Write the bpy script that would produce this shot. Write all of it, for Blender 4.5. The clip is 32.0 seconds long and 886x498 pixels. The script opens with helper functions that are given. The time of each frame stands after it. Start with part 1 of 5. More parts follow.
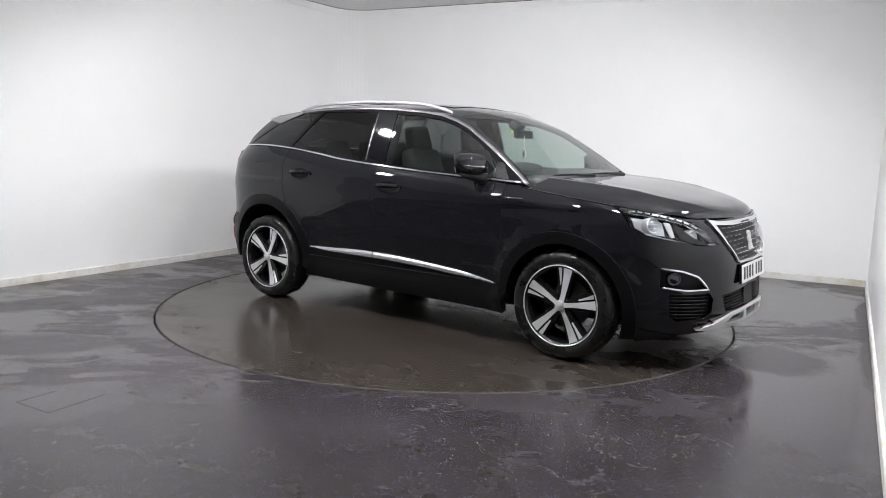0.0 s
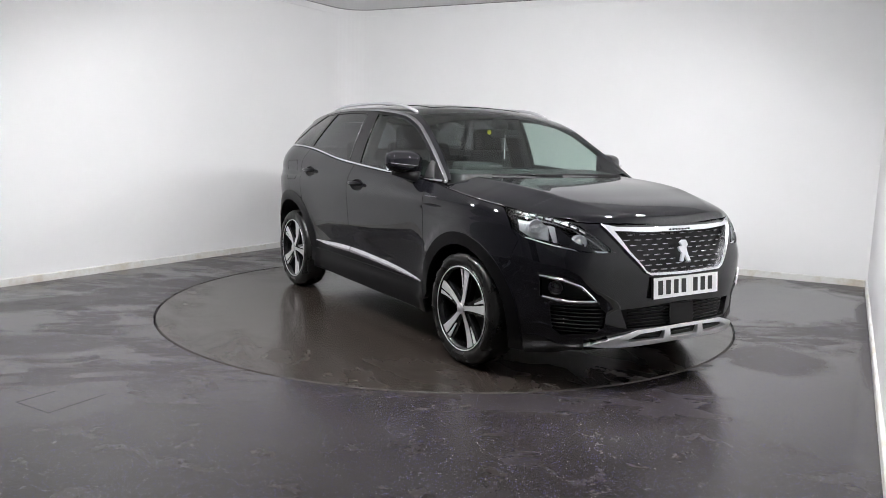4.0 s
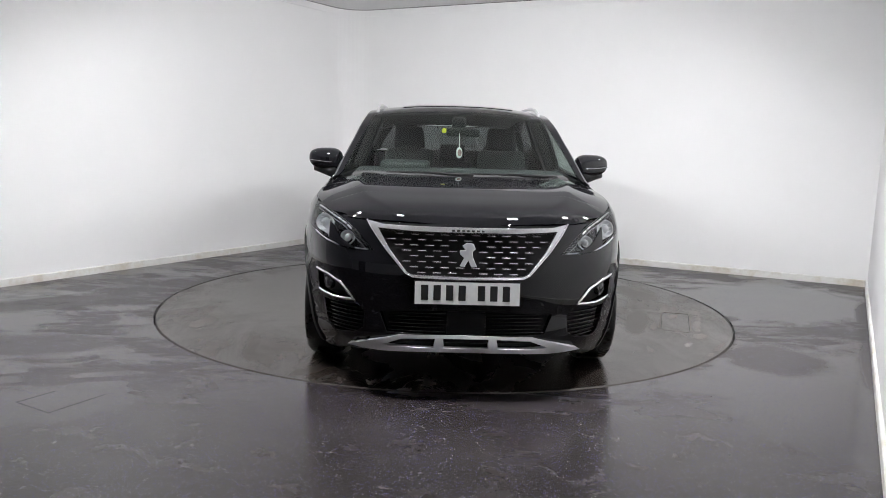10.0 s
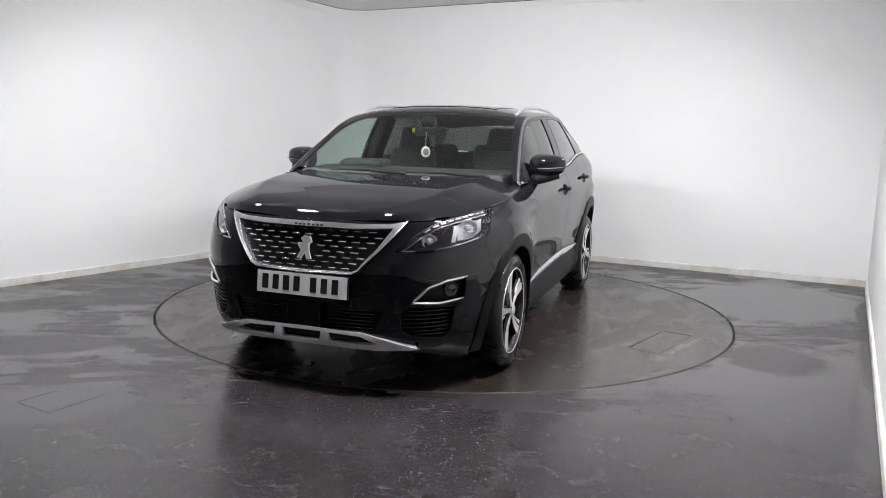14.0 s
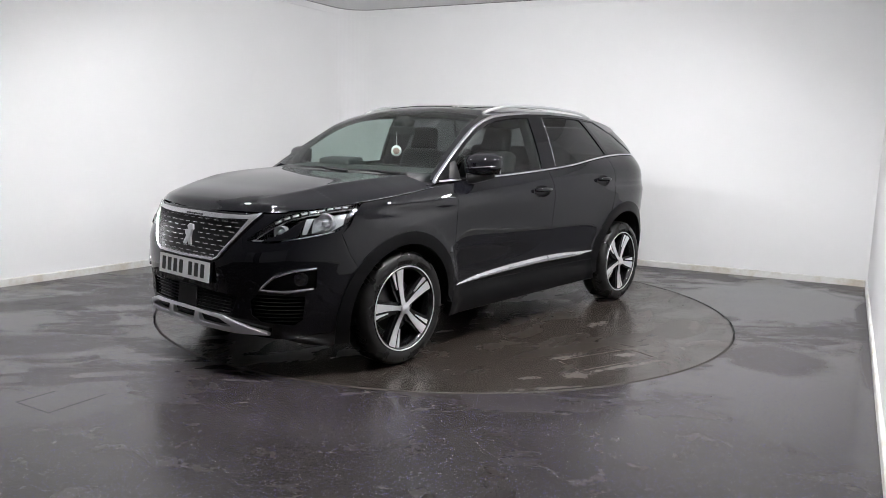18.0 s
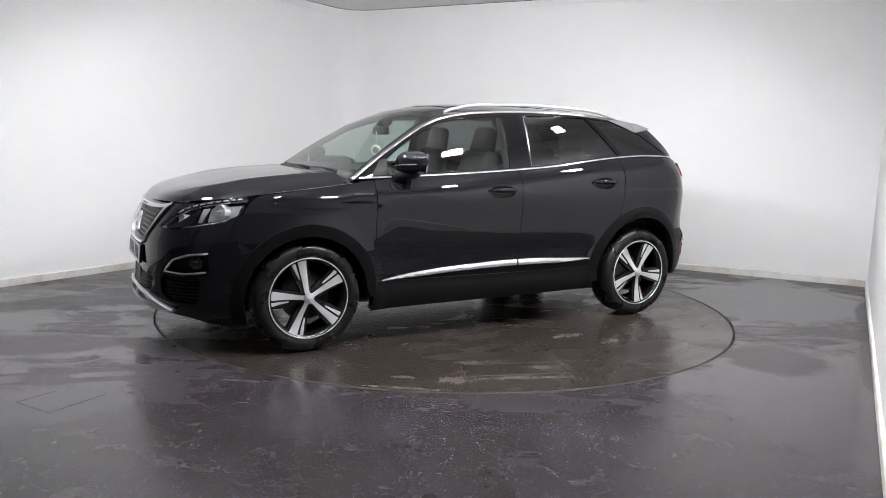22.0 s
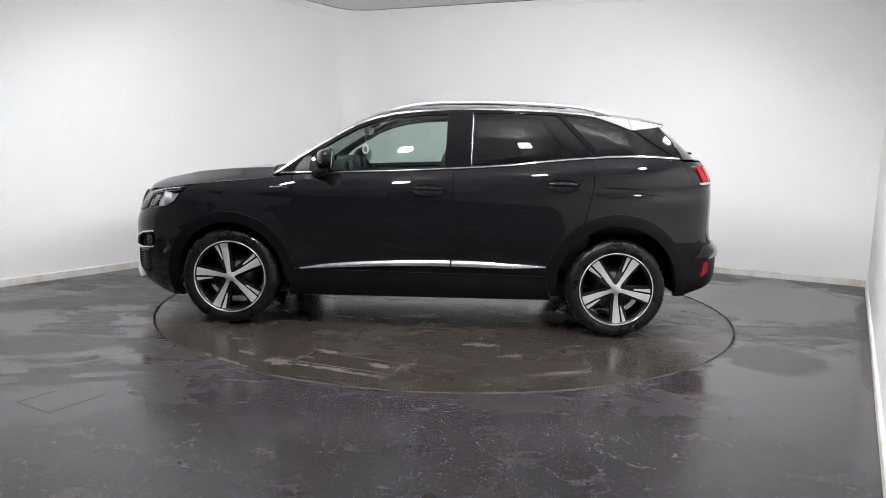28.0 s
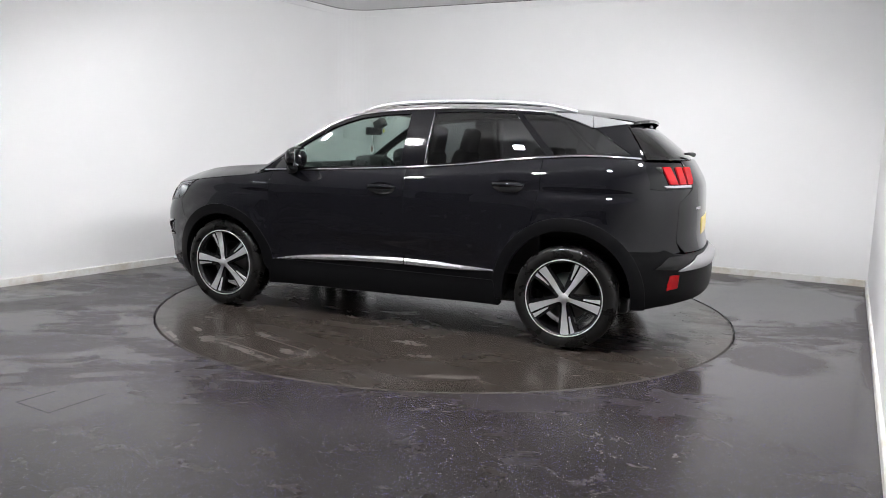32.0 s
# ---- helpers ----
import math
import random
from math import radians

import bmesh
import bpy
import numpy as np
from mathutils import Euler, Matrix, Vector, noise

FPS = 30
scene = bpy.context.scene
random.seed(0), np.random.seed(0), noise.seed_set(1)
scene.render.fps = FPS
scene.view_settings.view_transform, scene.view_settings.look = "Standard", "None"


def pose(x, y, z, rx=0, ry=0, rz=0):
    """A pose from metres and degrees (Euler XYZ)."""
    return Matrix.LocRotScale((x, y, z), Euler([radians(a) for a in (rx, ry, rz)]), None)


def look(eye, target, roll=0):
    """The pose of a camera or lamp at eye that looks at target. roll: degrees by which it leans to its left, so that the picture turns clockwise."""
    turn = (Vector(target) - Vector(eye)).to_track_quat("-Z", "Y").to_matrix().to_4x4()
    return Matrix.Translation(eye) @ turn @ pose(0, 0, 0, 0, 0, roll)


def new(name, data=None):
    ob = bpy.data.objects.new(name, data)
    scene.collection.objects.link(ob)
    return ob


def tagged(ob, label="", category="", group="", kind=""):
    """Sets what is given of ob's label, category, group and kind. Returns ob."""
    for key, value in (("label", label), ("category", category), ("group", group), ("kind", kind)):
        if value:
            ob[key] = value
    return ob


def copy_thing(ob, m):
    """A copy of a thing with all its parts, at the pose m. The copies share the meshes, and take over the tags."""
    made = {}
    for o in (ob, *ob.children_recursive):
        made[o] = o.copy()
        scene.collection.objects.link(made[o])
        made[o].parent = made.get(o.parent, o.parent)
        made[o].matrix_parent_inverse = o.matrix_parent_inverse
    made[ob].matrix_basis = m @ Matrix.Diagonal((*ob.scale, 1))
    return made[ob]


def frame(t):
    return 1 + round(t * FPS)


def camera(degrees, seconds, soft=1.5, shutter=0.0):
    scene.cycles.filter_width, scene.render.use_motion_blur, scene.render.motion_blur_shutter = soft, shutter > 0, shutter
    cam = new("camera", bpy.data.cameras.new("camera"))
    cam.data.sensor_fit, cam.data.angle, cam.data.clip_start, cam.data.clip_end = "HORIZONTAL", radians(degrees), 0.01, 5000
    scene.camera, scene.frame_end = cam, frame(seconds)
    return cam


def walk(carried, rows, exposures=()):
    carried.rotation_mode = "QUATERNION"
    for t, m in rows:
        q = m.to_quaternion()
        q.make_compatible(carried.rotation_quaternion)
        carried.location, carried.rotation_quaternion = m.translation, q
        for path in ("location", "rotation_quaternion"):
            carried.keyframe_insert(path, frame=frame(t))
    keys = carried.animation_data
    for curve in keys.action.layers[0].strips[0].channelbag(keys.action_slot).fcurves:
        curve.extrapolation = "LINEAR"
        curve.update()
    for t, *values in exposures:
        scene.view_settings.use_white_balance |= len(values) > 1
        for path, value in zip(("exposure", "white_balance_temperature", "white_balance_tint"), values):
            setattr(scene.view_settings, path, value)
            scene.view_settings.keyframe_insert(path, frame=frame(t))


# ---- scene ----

# ---------------------------------------------------------------- camera, world and light
# World: origin at the middle of the turntable's top, y along the camera's heading.
EYE = (-0.0244, -5.9539, 1.302)
TILT = radians(-8.2083)
cam = camera(61.973, 32.0, soft=0.8)
VIEW = look(EYE, (EYE[0], EYE[1] + math.cos(TILT), EYE[2] + math.sin(TILT)), 1.606)
walk(cam, [(0.0, VIEW), (32.0, VIEW)], exposures=[(0.0, 0.0, 6500, 10), (32.0, 0.0, 6500, 10)])

world = bpy.data.worlds.new("world")
scene.world = world
world.use_nodes = True
world.node_tree.nodes["Background"].inputs["Color"].default_value = (0.8, 0.85, 1.0, 1)
world.node_tree.nodes["Background"].inputs["Strength"].default_value = 0.02

LAMP_POWER = 795.0             # emission of the ceiling panels
LAMP_RING, LAMP_TURN, LAMP_TIP = 2.6, -165.0, 32.0
CEILING_Z = 2.948


def table_angle(t):
    """The car's heading in degrees at t seconds."""
    return -120.0705 - 5.1915 * (t - 16) + 0.3639 * ((t - 16) / 10) ** 2


CAR_X, CAR_Y = 0.1374, 0.0526  # the car's middle on the turntable

# ---------------------------------------------------------------- materials

class Mat:
    """A node material with short calls for its nodes."""

    def __init__(self, name, color=(0.5, 0.5, 0.5), rough=0.5, metal=0.0, **more):
        self.m = bpy.data.materials.new(name)
        self.m.use_nodes = True
        self.t = self.m.node_tree
        self.b = self.t.nodes["Principled BSDF"]
        self.set("Base Color", (*color, 1))
        self.set("Roughness", rough)
        self.set("Metallic", metal)
        for k, v in more.items():
            self.set(k.replace("_", " "), v)

    def set(self, key, v):
        if isinstance(v, bpy.types.NodeSocket):
            self.t.links.new(v, self.b.inputs[key])
        else:
            self.b.inputs[key].default_value = v
        return self

    def node(self, kind, out=0, ins=(), operation=""):
        n = self.t.nodes.new(kind)
        if operation:
            n.operation = operation
        for k, v in dict(ins).items():
            if isinstance(v, bpy.types.NodeSocket):
                self.t.links.new(v, n.inputs[k])
            else:
                n.inputs[k].default_value = v
        return n.outputs[out]

    def coord(self, which="Object"):
        return self.node("ShaderNodeTexCoord", which)

    def noise(self, scale, detail=4, rough=0.55, vector=None, out="Fac", distortion=0.0):
        return self.node("ShaderNodeTexNoise", out, {"Vector": vector or self.coord(), "Scale": scale, "Detail": detail, "Roughness": rough, "Distortion": distortion})

    def ramp(self, fac, *stops):
        n = self.t.nodes.new("ShaderNodeValToRGB")
        self.t.links.new(fac, n.inputs[0])
        e = n.color_ramp.elements
        while len(e) < len(stops):
            e.new(0.5)
        for el, (at, c) in zip(e, stops):
            el.position = at
            el.color = (*c, 1) if isinstance(c, tuple) else (c, c, c, 1)
        return n.outputs[0]

    def math(self, op, a, b=0.0, c=0.0):
        return self.node("ShaderNodeMath", 0, {0: a, 1: b, 2: c}, operation=op)

    def mix(self, fac, a, b, blend="MIX"):
        n = self.t.nodes.new("ShaderNodeMix")
        n.data_type, n.blend_type = "RGBA", blend
        for i, v in ((0, fac), (6, a), (7, b)):
            if isinstance(v, bpy.types.NodeSocket):
                self.t.links.new(v, n.inputs[i])
            else:
                n.inputs[i].default_value = (*v, 1) if isinstance(v, tuple) else v
        return n.outputs[2]

    def bump(self, height, strength=0.2, distance=0.002):
        self.set("Normal", self.node("ShaderNodeBump", 0, {"Height": height, "Strength": strength, "Distance": distance}))
        return self


def wall_paint():
    a = Mat("wall_paint", (0.80, 0.80, 0.80), 0.55)
    n = a.noise(1.3, 5, 0.6)
    a.set("Base Color", a.mix(n, (0.85, 0.85, 0.855), (0.90, 0.90, 0.902)))
    a.bump(a.noise(160, 3), 0.12, 0.001)
    return a.m


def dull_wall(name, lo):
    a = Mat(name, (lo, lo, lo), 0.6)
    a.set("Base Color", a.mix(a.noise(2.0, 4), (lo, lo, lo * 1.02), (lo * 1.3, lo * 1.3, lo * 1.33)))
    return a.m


def ceiling_paint():
    a = Mat("ceiling_paint", (0.62, 0.62, 0.62), 0.7)
    a.set("Base Color", a.mix(a.noise(0.8, 4), (0.82, 0.82, 0.82), (0.87, 0.87, 0.865)))
    a.bump(a.noise(90, 4), 0.2, 0.001)
    return a.m


def skirting_paint():
    a = Mat("skirting_paint", (0.74, 0.74, 0.72), 0.4)
    dirt = a.ramp(a.noise(3.5, 6, 0.7), (0.46, 0.0), (0.74, 1.0))
    a.set("Base Color", a.mix(dirt, (0.76, 0.76, 0.74), (0.54, 0.47, 0.37)))
    return a.m


def vinyl(name, flecks, damp=(), dull=(), dust=(), marks=()):
    """Dark brown vinyl: matt where dry, glossy where damp, dusty in places. Patches are (x, y, rx, ry, turn)."""
    a = Mat(name, (0.03, 0.03, 0.03), 0.3)
    co = a.coord()
    fine, mid, big = a.noise(28, 5, 0.6, co), a.noise(4.0, 6, 0.65, co, distortion=0.5), a.noise(0.9, 4, 0.6, co, distortion=0.4)

    def patch(x, y, rx, ry, turn, soft=0.25, wobble=0.9, edge=None):
        v = a.node("ShaderNodeMapping", 0, {"Vector": co, "Location": (x, y, 0), "Rotation": (0, 0, radians(turn)), "Scale": (rx, ry, 1)})
        v.node.vector_type = "TEXTURE"
        d = a.node("ShaderNodeVectorMath", "Value", {0: v}, operation="LENGTH")
        d = a.math("ADD", d, a.math("MULTIPLY", a.math("SUBTRACT", edge or mid, 0.5), wobble))
        return a.ramp(d, (1.0 - soft, 1.0), (1.0, 0.0))

    def joined(items, **more):
        total = None
        for q in items:
            m = patch(*q, **more)
            total = m if total is None else a.math("MAXIMUM", total, m)
        return total

    v = a.node("ShaderNodeMapping", 0, {"Vector": co, "Scale": (0.9, 1.9, 1.0), "Rotation": (0, 0, 0.30)})
    streak = a.noise(2.1, 7, 0.62, v, distortion=0.7)
    dry = a.ramp(a.math("ADD", a.math("MULTIPLY", big, 0.4), a.math("MULTIPLY", streak, 0.6)), (0.465, 0.0), (0.535, 1.0)) if flecks else a.ramp(a.math("ADD", a.math("MULTIPLY", big, 0.4), a.math("MULTIPLY", streak, 0.6)), (0.40, 0.0), (0.62, 1.0))
    if flecks:
        # the near floor is evenly half dry
        y = a.node("ShaderNodeSeparateXYZ", "Y", {0: co})
        near = a.ramp(a.math("MULTIPLY_ADD", y, -1.0, -2.05), (0.0, 0.0), (0.7, 1.0))
        dry = a.math("MAXIMUM", a.math("MULTIPLY", dry, a.math("SUBTRACT", 1.0, a.math("MULTIPLY", near, 0.75))), a.math("MULTIPLY", near, a.math("MULTIPLY_ADD", mid, 0.5, 0.2)))
    if damp:
        dry = a.math("MULTIPLY", dry, a.math("SUBTRACT", 1.0, joined(damp)))
    if dull:
        dry = a.math("MAXIMUM", dry, a.math("MULTIPLY", joined(dull, soft=0.30), 0.85))
    lo, hi = ((0.023, 0.019, 0.0185), (0.032, 0.027, 0.026)) if flecks else ((0.0225, 0.018, 0.0155), (0.031, 0.0255, 0.0215))
    col = a.mix(mid, lo, hi)
    col = a.mix(a.math("MULTIPLY", a.ramp(fine, (0.4, 0.0), (0.7, 1.0)), 0.35), col, tuple(c * 1.35 for c in hi))
    if dust:
        m = a.math("MULTIPLY", joined(dust, soft=0.8, wobble=1.1), a.ramp(a.noise(1.9, 6, 0.7, co), (0.34, 0.0), (0.68, 1.0)))
        col = a.mix(a.math("MULTIPLY", m, 0.6), col, (0.056, 0.052, 0.053))
        dry = a.math("MAXIMUM", dry, a.math("MULTIPLY", m, 0.7))
    if marks:
        m = a.math("MULTIPLY", joined(marks, soft=0.5, wobble=2.6, edge=a.noise(13, 7, 0.7, co, distortion=0.6)), a.ramp(a.noise(8.0, 7, 0.75, co), (0.32, 0.0), (0.54, 1.0)))
        col = a.mix(a.math("MULTIPLY", m, 0.70), col, (0.105, 0.092, 0.085))
        dry = a.math("MAXIMUM", dry, m)
    if flecks:
        v = a.t.nodes.new("ShaderNodeTexVoronoi")
        a.t.links.new(co, v.inputs["Vector"])
        v.inputs["Scale"].default_value = 125
        hit = a.math("LESS_THAN", v.outputs["Distance"], 0.25)
        pick = a.node("ShaderNodeSeparateColor", 0, {"Color": v.outputs["Color"]})
        keep = a.math("MULTIPLY", hit, a.math("GREATER_THAN", pick, 0.48))
        tint = a.ramp(pick, (0.50, (0.055, 0.052, 0.14)), (0.74, (0.15, 0.145, 0.42)), (0.88, (0.27, 0.27, 0.36)), (0.99, (0.55, 0.54, 0.56)))
        col = a.mix(keep, col, tint)
    a.set("Base Color", col)
    gloss = a.math("ADD", a.math("MULTIPLY", dry, 0.75), a.math("MULTIPLY", mid, 0.25))
    a.set("Roughness", a.ramp(gloss, (0.08, 0.13 if flecks else 0.19), (0.9, 0.40 if flecks else 0.33)))
    a.set("Specular IOR Level", a.ramp(dry, (0.0, 0.50), (1.0, 0.30)))
    a.bump(a.math("ADD", a.noise(260, 2, 0.5, co), a.math("MULTIPLY", fine, 0.6)), 0.10, 0.0006)
    return a.m


def car_paint():
    a = Mat("black_paint", (0.004, 0.004, 0.005), 0.45, 0.0)
    a.set("Coat Weight", 1.0).set("Coat IOR", 1.46).set("Specular IOR Level", 0.0)
    dust = a.noise(9, 5, 0.6)
    a.set("Base Color", a.mix(dust, (0.0052, 0.0052, 0.0066), (0.0070, 0.0070, 0.0088)))
    a.set("Coat Roughness", a.ramp(a.noise(3, 3), (0.3, 0.008), (0.8, 0.02)))
    return a.m


def plastic(name, color, rough, grain=0.0, spec=0.5):
    a = Mat(name, color, rough, 0.0, Specular_IOR_Level=spec)
    lo, hi = tuple(c * 0.85 for c in color), tuple(c * 1.2 for c in color)
    a.set("Base Color", a.mix(a.noise(14, 4), lo, hi))
    if grain:
        a.bump(a.noise(500, 2), grain, 0.0005)
    return a.m


def metal(name, color, rough, part_metal=1.0):
    a = Mat(name, color, rough, part_metal)
    a.set("Base Color", a.mix(a.noise(30, 3), tuple(c * 0.95 for c in color), color))
    return a.m


def glass(name, tint, gloss=1.0):
    """A thin pane: it tints what lies behind and mirrors what lies before."""
    m = bpy.data.materials.new(name)
    m.use_nodes = True
    t = m.node_tree
    t.nodes.clear()
    out = t.nodes.new("ShaderNodeOutputMaterial")
    mixer = t.nodes.new("ShaderNodeMixShader")
    clear = t.nodes.new("ShaderNodeBsdfTransparent")
    shine = t.nodes.new("ShaderNodeBsdfGlossy")
    lw = t.nodes.new("ShaderNodeLayerWeight")
    lw.inputs["Blend"].default_value = 0.5
    power = t.nodes.new("ShaderNodeMath")
    power.operation = "POWER"
    power.inputs[1].default_value = 5.0
    t.links.new(lw.outputs["Facing"], power.inputs[0])
    fr = t.nodes.new("ShaderNodeMath")
    fr.operation = "MULTIPLY_ADD"
    fr.inputs[1].default_value, fr.inputs[2].default_value = 0.91, 0.07
    t.links.new(power.outputs[0], fr.inputs[0])
    clear.inputs["Color"].default_value = (*tint, 1)
    shine.inputs["Roughness"].default_value = 0.01
    shine.inputs["Color"].default_value = (gloss, gloss, gloss, 1)
    t.links.new(fr.outputs[0], mixer.inputs[0])
    t.links.new(clear.outputs[0], mixer.inputs[1])
    t.links.new(shine.outputs[0], mixer.inputs[2])
    t.links.new(mixer.outputs[0], out.inputs[0])
    return m


def glow(name, color, power):
    a = Mat(name, (0.8, 0.8, 0.8), 0.4)
    a.set("Emission Color", (*color, 1)).set("Emission Strength", power)
    return a.m


def tyre_rubber():
    a = Mat("tyre_rubber", (0.018, 0.018, 0.018), 0.55, 0.0, Specular_IOR_Level=0.28)
    wet = a.ramp(a.noise(7, 4), (0.42, 0.20), (0.65, 0.52))
    a.set("Roughness", wet)
    a.set("Base Color", a.mix(a.noise(25, 4), (0.005, 0.005, 0.005), (0.011, 0.0105, 0.010)))
    return a.m


# the dark and grey tones are for unseen walls that the car paint mirrors
WALL, UNSEEN_DARK_WALL, UNSEEN_GREY_WALL, CEIL, SKIRT = wall_paint(), dull_wall("unseen_dark_wall", 0.035), dull_wall("unseen_grey_wall", 0.48), ceiling_paint(), skirting_paint()
VINYL = vinyl("speckled_vinyl", True,
              damp=((-2.6, -4.6, 1.3, 1.2, 0), (2.9, 0.4, 1.1, 0.9, 30), (2.2, -2.2, 0.9, 1.2, 0), (-2.0, -2.6, 0.5, 0.3, 20)),
              dull=((2.10, -1.42, 0.34, 0.42, -20), (1.72, -1.25, 0.22, 0.20, 0), (3.45, -0.05, 0.10, 0.75, -29), (2.75, -1.35, 0.08, 0.8, -29), (-2.9, -0.35, 0.75, 0.30, 35), (-2.55, -1.55, 0.7, 0.28, 12), (-1.75, -1.95, 0.9, 0.05, 17), (-1.75, -2.13, 0.9, 0.05, 17)),
              dust=((-0.05, -3.25, 0.55, 0.40, 20), (-0.25, -2.75, 0.30, 0.22, 0), (-0.57, -2.8, 0.30, 0.16, -35), (-0.84, -3.19, 0.16, 0.30, 15), (0.15, -2.95, 0.22, 0.30, 0), (0.75, -2.75, 0.45, 0.40, 0), (0.35, -2.45, 0.5, 0.12, 0), (-1.35, -1.75, 0.5, 0.10, 15)))
TABLE_VINYL = vinyl("turntable_vinyl", False, damp=((-0.4, -0.8, 1.6, 1.2, 0),), dull=((0.50, 1.45, 0.5, 0.10, -18), (-0.6, 1.75, 0.40, 0.22, 10)),
                    dust=((0.88, 1.78, 0.16, 0.10, -18), (0.52, 1.90, 0.34, 0.05, -18), (0.22, 1.80, 0.09, 0.16, -18), (0.55, 1.58, 0.25, 0.05, -18), (-0.45, 1.95, 0.28, 0.16, 0), (-0.55, 1.62, 0.14, 0.06, 0), (1.5, 1.2, 0.3, 0.2, 0), (-1.6, -0.9, 0.35, 0.25, 0)),
                    marks=((0.42, -0.06, 0.34, 0.045, -4), (0.10, -0.14, 0.16, 0.04, 12), (0.91, 1.79, 0.13, 0.08, -20), (0.53, 1.91, 0.40, 0.035, -20), (0.33, 1.79, 0.13, 0.055, -20), (0.18, 1.80, 0.06, 0.11, -20), (0.66, 1.54, 0.18, 0.03, -20), (-0.28, 1.26, 0.15, 0.06, 0), (-0.46, 1.50, 0.12, 0.05, 10), (1.15, 1.62, 0.10, 0.03, -30), (-0.75, 1.80, 0.22, 0.04, 20), (1.25, 1.78, 0.30, 0.025, -35)))
PAINT = car_paint()
GLOSS_BLACK = plastic("gloss_black_plastic", (0.004, 0.004, 0.005), 0.06, 0.0, 0.32)
CLADDING = plastic("cladding_plastic", (0.0035, 0.0035, 0.004), 0.40, 0.15, 0.14)
BLACK = plastic("black_plastic", (0.0045, 0.0045, 0.005), 0.45, 0.0, 0.22)
CHROME = metal("bright_chrome", (0.80, 0.80, 0.82), 0.10)
SATIN = metal("satin_silver", (0.66, 0.66, 0.68), 0.30, 0.75)
BLADE = metal("door_trim_silver", (0.66, 0.66, 0.68), 0.22, 0.85)
ROOF_TRIM = metal("roof_trim_silver", (0.34, 0.34, 0.35), 0.22, 0.95)
FIN = metal("pillar_fin_silver", (0.24, 0.24, 0.25), 0.42, 0.7)
HOUSING = metal("lamp_housing", (0.07, 0.07, 0.075), 0.22, 0.8)
RAIL = metal("rail_silver", (0.60, 0.60, 0.62), 0.32, 0.7)
ALLOY = metal("machined_alloy", (0.66, 0.66, 0.67), 0.33, 0.55)
SKID = metal("skid_silver", (0.66, 0.66, 0.67), 0.34, 0.45)
BUMPER_TRIM = metal("bumper_trim_silver", (0.40, 0.40, 0.41), 0.42, 0.6)
BRIGHT_STEEL = metal("brushed_steel", (0.13, 0.125, 0.12), 0.45)
RIM_BLACK = plastic("rim_black", (0.005, 0.005, 0.0055), 0.2)
TYRE = tyre_rubber()
CLEAR = glass("clear_glass", (0.66, 0.755, 0.715))
SCREEN = glass("windscreen_glass", (0.64, 0.73, 0.69))
TINTED = glass("tinted_glass", (0.145, 0.148, 0.152))
LENS = glass("lamp_lens", (0.93, 0.94, 0.95), 0.55)
RED_LENS = plastic("red_lens", (0.30, 0.004, 0.007), 0.10, 0.0, 0.25)
MIRROR_GLASS = metal("mirror_glass", (0.75, 0.78, 0.80), 0.02)
FABRIC = plastic("dark_fabric", (0.005, 0.005, 0.0055), 0.85, 0.3)
TRIM_GREY = plastic("grey_trim", (0.026, 0.027, 0.028), 0.6)
PLATE_WHITE = plastic("plate_white", (0.88, 0.88, 0.87), 0.5)
REFLECTION_GREY = plastic("reflection_grey", (0.10, 0.10, 0.10), 0.5)
PLATE_BLACK = plastic("plate_black", (0.01, 0.01, 0.01), 0.4)
WORN_EDGE = plastic("worn_edge", (0.085, 0.072, 0.064), 0.45)
RIM_BROWN = plastic("rim_brown", (0.040, 0.034, 0.030), 0.5)
OPTIC = metal("lamp_optic", (0.60, 0.61, 0.63), 0.28, 0.6)
SEAM_DARK = plastic("seam_dark", (0.008, 0.007, 0.007), 0.7)
LAMP_WHITE = glow("lamp_diffuser", (0.985, 0.985, 1.0), LAMP_POWER)
LAMP_FRAME = plastic("lamp_frame_white", (0.7, 0.7, 0.7), 0.4)
PLATE_YELLOW = plastic("plate_yellow", (0.58, 0.46, 0.14), 0.35)
YELLOW = plastic("yellow_sticker", (0.75, 0.72, 0.05), 0.4)
BROWN = plastic("brown_print", (0.30, 0.17, 0.14), 0.4)
GRILLE_BAR = metal("grille_bar_chrome", (0.40, 0.40, 0.42), 0.24, 0.8)

# ---------------------------------------------------------------- mesh tools

def part(name, bm, material, parent=None, label="", smooth=True):
    """Links a bmesh as one mesh object, under parent where one is given."""
    me = bpy.data.meshes.new(name)
    bm.to_mesh(me)
    bm.free()
    me.materials.append(material)
    if smooth:
        for f in me.polygons:
            f.use_smooth = True
    ob = new(name, me)
    if parent:
        ob.parent = parent
    if label:
        tagged(ob, label)
    return ob


def mesh_part(name, verts, faces, normals, material, parent, label=""):
    """As part(), from lists, with the given corner normals where there are any."""
    me = bpy.data.meshes.new(name)
    me.from_pydata(verts, [], faces)
    me.materials.append(material)
    for f in me.polygons:
        f.use_smooth = True
    if normals:
        me.normals_split_custom_set_from_vertices(normals)
    ob = new(name, me)
    if parent:
        ob.parent = parent
    if label:
        tagged(ob, label)
    return ob


def inside(poly, u, v):
    hit = False
    j = len(poly) - 1
    for i in range(len(poly)):
        (a, b), (c, d) = poly[i], poly[j]
        if (b > v) != (d > v) and u < (c - a) * (v - b) / (d - b) + a:
            hit = not hit
        j = i
    return hit


